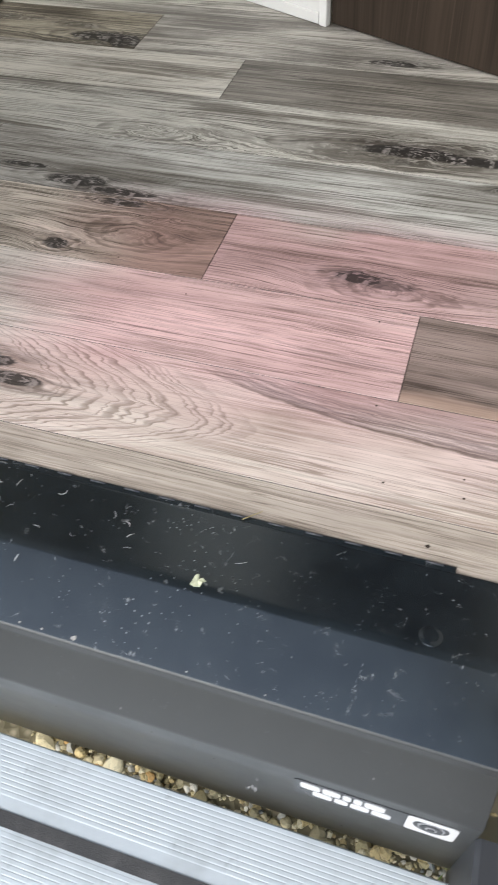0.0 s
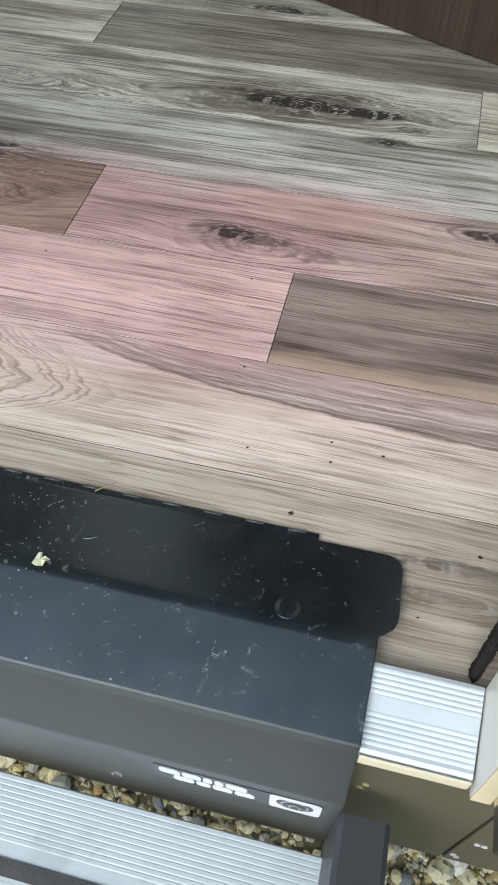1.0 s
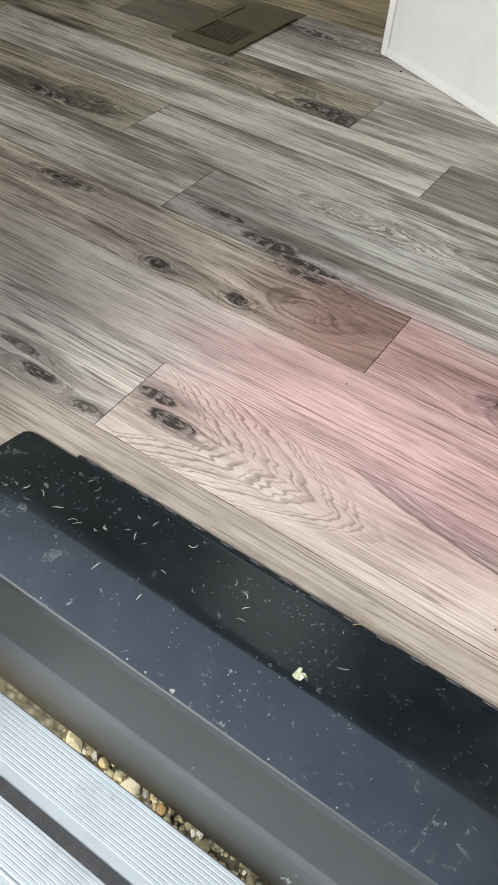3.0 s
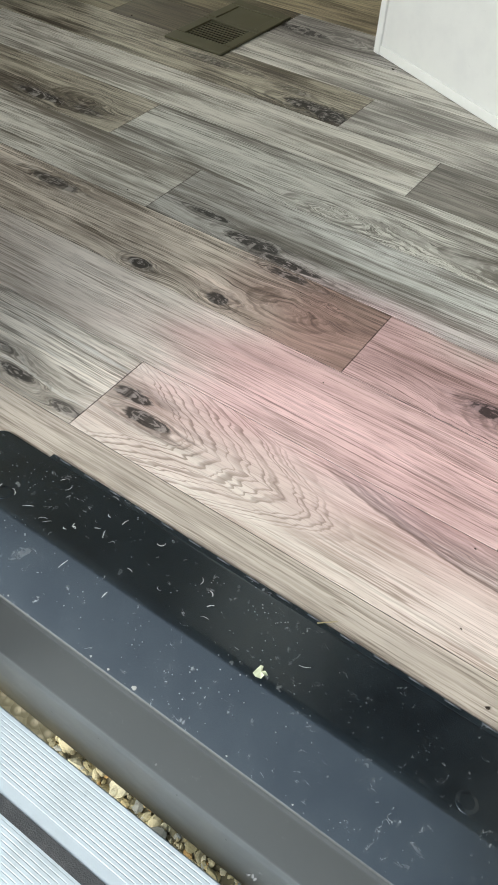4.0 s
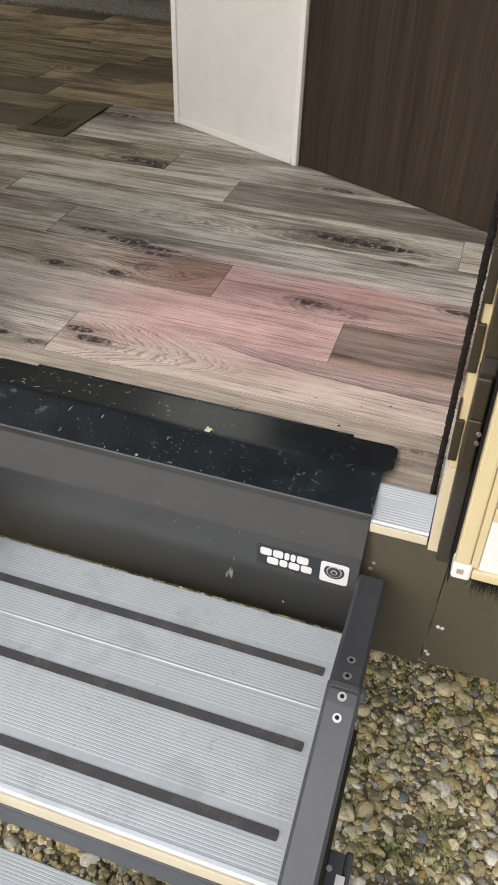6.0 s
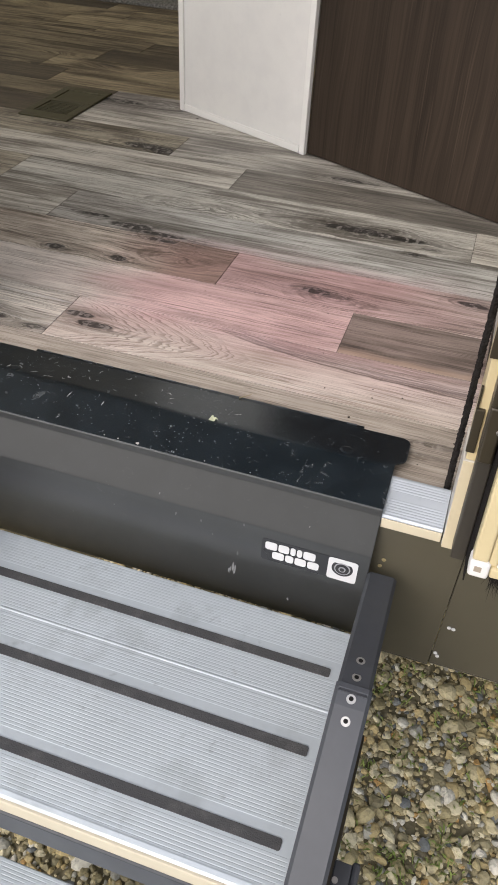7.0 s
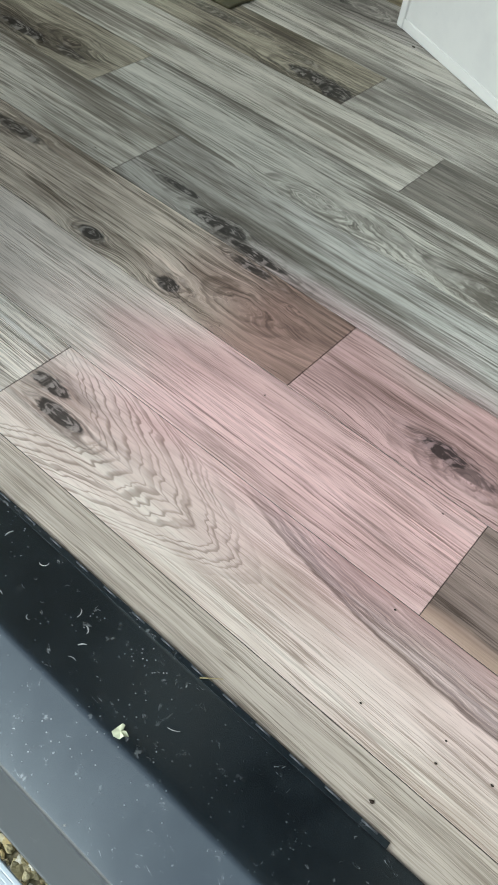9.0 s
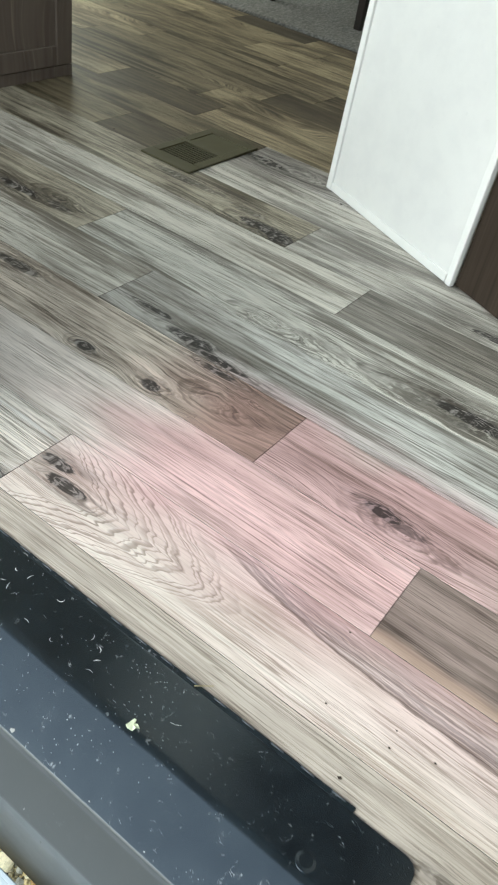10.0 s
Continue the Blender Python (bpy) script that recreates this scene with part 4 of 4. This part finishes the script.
def side_rail(mirror):
    s = thing("step_rail", "dark coated steel side rail of the folding step", "step rail", group="step side rails")

    def at(x):
        return x if not mirror else -0.408 - x

    def flange(pts, x0, x1, lip, drop, name):
        """A bent strip along (y, z) points, with a web below and an outer lip."""
        bm = bmesh.new()
        rows_ = []
        for py, pz in pts:
            rows_.append([bm.verts.new((at(x), py, pz + dz)) for x, dz in ((x0, -drop), (x0, -0.003), (x0 + 0.003, 0.0), (x1 - 0.003, 0.0), (x1, -0.003), (x1, -lip))])
        for a, b in zip(rows_, rows_[1:]):
            for i in range(5):
                bm.faces.new((a[i], a[i + 1], b[i + 1], b[i]))
        bmesh.ops.recalc_face_normals(bm, faces=bm.faces[:])
        ob = part(name, bm, steel_mat, s)
        mo = ob.modifiers.new("thickness", "SOLIDIFY")
        mo.thickness, mo.offset = 0.003, -1.0
        return ob

    flange([(-0.0625, -0.107), (-0.15, -0.0955), (-0.24, -0.084), (-0.286, -0.081)], 0.1605, 0.199, 0.016, 0.17, "upper_rail")
    y1 = -1.62
    flange([(-0.274, -0.0795), (-0.280, -0.0805), (-0.30, -0.0895), (y1, -0.0895 + (y1 + 0.30) * -SLOPE)], 0.1590, 0.2008, 0.018, 0.20, "lower_rail")
    for ry, rz, tilt in ((-0.234, -0.0842, 0.12), (-0.261, -0.0820, 0.12), (-0.2905, -0.0840, -0.45), (-0.3145, -0.0970, -0.57)):
        bm = bmesh.new()
        ax = Vector((0, tilt, 1)).normalized()
        disc((at(0.1795), ry, rz - 0.001), ax, 0.0070, 0.0034, 20, 0.0060, bm)
        part("rivet", bm, rivet_mat, s, "bright blind rivet")
        part("rivet_core", disc(Vector((at(0.1795), ry, rz)) + ax * 0.0021, ax, 0.0031, 0.0007, 12), hole_mat, s, "dark rivet bore")
    part("foot", box(min(at(0.15), at(0.21)), max(at(0.15), at(0.21)), y1 - 0.05, y1 + 0.06, -0.955, -0.82, 0.006), steel_mat, s, "dark steel ground foot")
    if not mirror:
        part("leg_channel", box(0.2015, 0.2105, -0.62, -0.236, -0.62, -0.252, 0.001), bronze_mat, s, "dark brown edge of the folding leg")
        bracket = part("leg_bracket", box(0.2088, 0.2310, -0.56, -0.413, -0.290, -0.250, 0.002), steel_mat, s, "dark steel leg bracket")
        part("bracket_flange", box(0.2312, 0.2420, -0.56, -0.406, -0.290, -0.254, 0.004), steel_mat, bracket)
        part("bolt", disc((0.2135, -0.438, -0.2502), (0, 0, 1), 0.0040, 0.0016, 16), rivet_mat, bracket, "bright rivet")
        part("sticker", box(0.2240, 0.2360, -0.462, -0.442, -0.2496, -0.2490, 0.0002), label_white, bracket, "small white sticker")
    return s


side_rail(False)
side_rail(True)

# ---- cabinet, register, furniture ----
cab = thing("base_cabinet", "brown wood base cabinet with framed panel doors", "cabinet")
CX, CY = -1.73, 1.494
part("body", box(-2.3, CX - 0.020, 0.35, CY, 0.0, 0.88, 0.002), cab_mat, cab)
for y0, y1 in ((CY - 0.425, CY - 0.006), (CY - 0.86, CY - 0.435)):
    d = part("door", box(CX - 0.0195, CX - 0.008, y0 + 0.06, y1 - 0.06, 0.09, 0.80, 0.001), cab_mat, cab)
    part("stile", box(CX - 0.0195, CX, y0, y0 + 0.0595, 0.035, 0.86, 0.002), cab_mat, d)
    part("stile", box(CX - 0.0195, CX, y1 - 0.0595, y1, 0.035, 0.86, 0.002), cab_mat, d)
    part("rail", box(CX - 0.0195, CX - 0.0005, y0 + 0.06, y1 - 0.06, 0.035, 0.0895, 0.002), cab_mat, d)
    part("rail", box(CX - 0.0195, CX - 0.0005, y0 + 0.06, y1 - 0.06, 0.8005, 0.86, 0.002), cab_mat, d)
part("plinth", box(CX - 0.0195, CX - 0.004, 0.36, CY - 0.001, 0.0, 0.0325, 0.001), cab_mat, cab)

register = thing("floor_register", "olive-brown louvred floor heating register", "floor vent")
RX0, RX1, RY0, RY1 = -1.205, -1.040, 1.228, 1.530
# flat black sheet painted as the shade below the louvres
part("well", box(RX0 + 0.02, RX1 - 0.02, RY0 + 0.02, RY1 - 0.02, -0.002, 0.0012), hole_mat, register)
for a in ((RX0, RX1, RY0, RY0 + 0.045), (RX0, RX1, RY0 + 0.155, RY0 + 0.170), (RX0, RX1, RY1 - 0.03, RY1), (RX0, RX0 + 0.026, RY0 + 0.0455, RY0 + 0.1545), (RX1 - 0.026, RX1, RY0 + 0.0455, RY0 + 0.1545),
          (RX0, RX0 + 0.026, RY0 + 0.1705, RY1 - 0.0305), (RX1 - 0.026, RX1, RY0 + 0.1705, RY1 - 0.0305)):
    part("rim", box(*a, 0.0005, 0.0065, 0.0018), vent_mat, register)
part("damper_plate", box(RX0 + 0.0265, RX1 - 0.0265, RY0 + 0.1705, RY1 - 0.0305, 0.0013, 0.0045, 0.001), vent_mat, register)
for i in range(9):
    yy = RY0 + 0.0495 + i * 0.0118
    part("louvre", box(RX0 + 0.0262, RX1 - 0.0262, yy, yy + 0.0034, 0.0014, 0.0046, 0.001), vent_mat, register)

chair = thing("dining_chair", "black wooden chair standing on the grey carpet", "chair")
for lx in (-1.62, -2.10):
    for ly in (3.10, 3.52):
        bm = box(lx - 0.022, lx + 0.022, ly - 0.022, ly + 0.022, 0.012, 0.43, 0.003)
        for v in bm.verts:
            f = 0.72 + 0.28 * min(1, v.co.z / 0.43)
            v.co.x, v.co.y = lx + (v.co.x - lx) * f, ly + (v.co.y - ly) * f
        part("leg", bm, leg_mat, chair)
part("seat", box(-2.13, -1.59, 3.07, 3.55, 0.431, 0.475, 0.012, seg=3), leg_mat, chair)

# ---- ground ----
ground = part("ground", box(-60, 60, -60, 60, -1.2, -0.945), soil)
tagged(ground, "earthy gravel ground with weeds", "ground", kind="structure")


def scatter_stones(n, x0, x1, y0, y1, size, seed, zlift, detail):
    rng = np.random.default_rng(seed)
    bmi = bmesh.new()
    bmesh.ops.create_icosphere(bmi, subdivisions=detail, radius=1)
    bmi.verts.ensure_lookup_table()
    base = np.array([v.co[:] for v in bmi.verts])
    tri = np.array([[v.index for v in f.verts] for f in bmi.faces])
    bmi.free()
    nv = len(base)
    cx, cy = rng.uniform(x0, x1, n), rng.uniform(y0, y1, n)
    s = size * np.exp(rng.normal(0, 0.36, n))
    lump = rng.normal(0, 1, (n, 3, 3))
    jitter = 1 + 0.16 * np.sin(1.7 * np.einsum("vk,njk->nvj", base, lump)).sum(-1)[..., None] + rng.uniform(-0.05, 0.05, (n, nv, 1))
    v = base[None] * jitter * (s[:, None, None] * np.stack([rng.uniform(0.75, 1.35, n), rng.uniform(0.6, 1.1, n), rng.uniform(0.4, 0.75, n)], -1)[:, None, :])
    a = rng.uniform(0, math.tau, n)
    tl = rng.normal(0, 0.3, n)
    c, sn, ct, st = np.cos(a), np.sin(a), np.cos(tl), np.sin(tl)
    X, Y, Z = v[..., 0], v[..., 1], v[..., 2]
    X, Z = X * ct[:, None] - Z * st[:, None], X * st[:, None] + Z * ct[:, None]
    X, Y = X * c[:, None] - Y * sn[:, None], X * sn[:, None] + Y * c[:, None]
    lift = rng.uniform(0.0, zlift, n) + 0.1 * s
    pts = np.stack([X + cx[:, None], Y + cy[:, None], Z - 0.945 + lift[:, None]], -1).reshape(-1, 3)
    faces = (tri[None] + (np.arange(n) * nv)[:, None, None]).reshape(-1, 3)
    return pts, faces


sets = [scatter_stones(17000, -0.62, 1.05, -0.62, 0.75, 0.0058, 5, 0.003, 1), scatter_stones(5600, -0.62, 1.05, -0.62, 0.75, 0.0090, 8, 0.006, 2),
        scatter_stones(26000, -1.6, 2.4, -2.6, -0.62, 0.0085, 12, 0.004, 1), scatter_stones(7000, 1.05, 2.4, -0.62, 0.0, 0.0085, 14, 0.004, 1), scatter_stones(6000, -1.6, -0.62, -0.62, 0.0, 0.0085, 15, 0.004, 1)]
off, P_, F_ = 0, [], []
for p, f in sets:
    P_.append(p)
    F_.append(f + off)
    off += len(p)
me = bpy.data.meshes.new("gravel")
me.from_pydata(np.concatenate(P_).tolist(), [], np.concatenate(F_).tolist())
me.update()
for p in me.polygons:
    p.use_smooth = False
me.materials.append(stone_mat)
tagged(new("gravel", me), "loose rounded gravel in tan, grey and ochre", "gravel", kind="stuff")

weeds = bmesh.new()
rng = random.Random(4)
for _ in range(260):
    cx, cy = rng.uniform(0.2, 1.1), rng.uniform(-0.5, 0.45)
    for _ in range(rng.randint(2, 9)):
        a, ln = rng.uniform(0, math.tau), rng.uniform(0.006, 0.020)
        d = Vector((math.cos(a), math.sin(a), 0))
        o = Vector((cx + rng.uniform(-0.02, 0.02), cy + rng.uniform(-0.02, 0.02), -0.942))
        w = Vector((-d.y, d.x, 0)) * rng.uniform(0.001, 0.0026)
        mid = o + d * ln * 0.5 + Vector((0, 0, ln * 0.9))
        tip = o + d * ln + Vector((0, 0, ln * 0.9))
        q = [weeds.verts.new(c) for c in (o - w * 0.5, o + w * 0.5, mid + w, tip, mid - w)]
        weeds.faces.new(q)
tagged(part("weeds", weeds, grass_mat), "small green weeds between the stones", "weeds", kind="stuff")

# ---- litter ----
bm = bmesh.new()
pts = [(-0.0060, -0.0050), (-0.0015, -0.0070), (0.0035, -0.0050), (0.0050, -0.0010), (0.0075, 0.0022), (0.0035, 0.0032), (0.0005, 0.0028), (-0.0010, 0.0066), (-0.0038, 0.0058), (-0.0052, 0.0010)]
mid = bm.verts.new((-0.1325, 0.047, 0.0225))
ring = [bm.verts.new((-0.1325 + px, 0.047 + py, 0.0215 + 0.0018 * math.sin(9 * i))) for i, (px, py) in enumerate(pts)]
for i in range(len(ring)):
    bm.faces.new((mid, ring[i], ring[(i + 1) % len(ring)]))
leaf = part("leaf", bm, leaf_mat)
mod = leaf.modifiers.new("thickness", "SOLIDIFY")
mod.thickness = 0.0006
tagged(leaf, "scrap of pale dry leaf on the black cover", "leaf")
straw_bm = bmesh.new()
disc((-0.118, 0.133, 0.0045), (0.8, 0.6, 0.12), 0.0007, 0.022, 6, 0.0004, straw_bm)
tagged(part("straw", straw_bm, straw_mat), "tiny dry straw on the edge of the cover", "straw")
cb = random.Random(9)


def crumb(x, y, r, z=0.0):
    bm = bmesh.new()
    bmesh.ops.create_icosphere(bm, subdivisions=1, radius=r)
    for v in bm.verts:
        v.co = Vector((v.co.x * cb.uniform(0.7, 1.6), v.co.y * cb.uniform(0.6, 1.1), v.co.z * 0.6)) + Vector((x, y, z + r * 0.45))
    tagged(part("crumb", bm, crumb_mat), "tiny dark crumb of dirt on the floor", "dirt", group="floor crumbs")


for x, y, r in ((0.065, 0.155, 0.0028), (0.008, 0.219, 0.0018), (0.091, 0.221, 0.0020), (0.088, 0.245, 0.0016), (0.14, 0.24, 0.0018), (0.238, 0.15, 0.0024), (-0.045, 0.46, 0.0016), (-0.02, 0.322, 0.0018),
                (-0.30, 0.45, 0.0015), (-0.43, 0.60, 0.0018), (-0.83, 0.66, 0.0018), (-1.35, 1.28, 0.0030), (-0.42, 0.50, 0.0014), (0.15, 0.075, 0.0016), (0.19, 0.08, 0.0014), (-0.70, 1.43, 0.0035)):
    crumb(x, y, r * 0.8)

# ---- floor planks, one by one ----
YB = [0.031, 0.188, 0.335, 0.484, 0.638, 0.797, 0.957, 1.108, 1.268, 1.423, 1.578, 1.733, 1.888, 2.043, 2.198, 2.353, 2.508, 2.663, 2.799]
KNOWN = {0: [(-3.59, "any"), (-1.15, "front")], 1: [(-3.59, "any"), (-1.6, "swirl"), (-0.522, "flame")], 2: [(-3.59, "any"), (-1.30, "rose"), (0.002, "umber")],
         3: [(-3.59, "any"), (-1.45, "knotty"), (-0.291, "rose_knot")], 4: [(-3.59, "any"), (-1.95, "pale"), (-0.771, "slate")],
         5: [(-3.59, "any"), (-2.1, "ash"), (-0.995, "eye"), (0.199, "pale")], 6: [(-3.59, "any"), (-1.62, "pale"), (-0.430, "bark")],
         7: [(-3.59, "any"), (-1.85, "smoke"), (-0.660, "frost")], 8: [(-3.59, "any"), (-2.45, "any"), (-1.415, "brown_short"), (-1.20, "frost"), (0.0, "pale")],
         9: [(-3.59, "any"), (-2.3, "any"), (-1.04, "vent_side")],
         10: [(-3.59, "any"), (-2.6, "any"), (-1.707, "brown_short"), (-1.31, "any"), (-0.62, "any")], 12: [(-3.59, "any"), (-2.1, "any"), (-1.29, "brown_short"), (-0.92, "any")],
         17: [(-3.59, "any"), (-2.8, "any"), (-2.0, "brown_short"), (-1.62, "any"), (-0.9, "any")]}
pr = random.Random(21)
floor_in = floor


def plank(x0, x1, y0, y1, mat):
    c, g = 0.0004, 0.00045
    x0, x1, y0, y1 = x0 + g, x1 - g, y0 + g, y1 - g
    v = [(x0, y0, -0.0024), (x1, y0, -0.0024), (x1, y1, -0.0024), (x0, y1, -0.0024), (x0, y0, -c), (x1, y0, -c), (x1, y1, -c), (x0, y1, -c),
         (x0 + c, y0 + c, 0), (x1 - c, y0 + c, 0), (x1 - c, y1 - c, 0), (x0 + c, y1 - c, 0)]
    f = [(8, 9, 10, 11)]
    for a in (0, 4):
        f += [(a + i, a + (i + 1) % 4, a + 4 + (i + 1) % 4, a + 4 + i) for i in range(4)]
    me = bpy.data.meshes.new("plank")
    me.from_pydata(v, [], f)
    me.materials.append(mat)
    me.materials.append(core_mat)
    for q in me.polygons[1:5]:
        q.material_index = 1
    ob = new("plank", me)
    ob.parent = floor_in
    return ob


for r in range(len(YB) - 1):
    joints = KNOWN.get(r)
    if joints is None:
        joints, x = [], -3.59
        while x < 0.2:
            joints.append((x, "any"))
            x += pr.uniform(0.35, 1.2) if x > -3.5 else pr.uniform(0.2, 1.0)
    for (x0, kind), nxt in zip(joints, joints[1:] + [(0.268, "")]):
        if nxt[0] > x0 + 0.02:
            plank(x0, nxt[0], YB[r], YB[r + 1], plank_mats[kind])
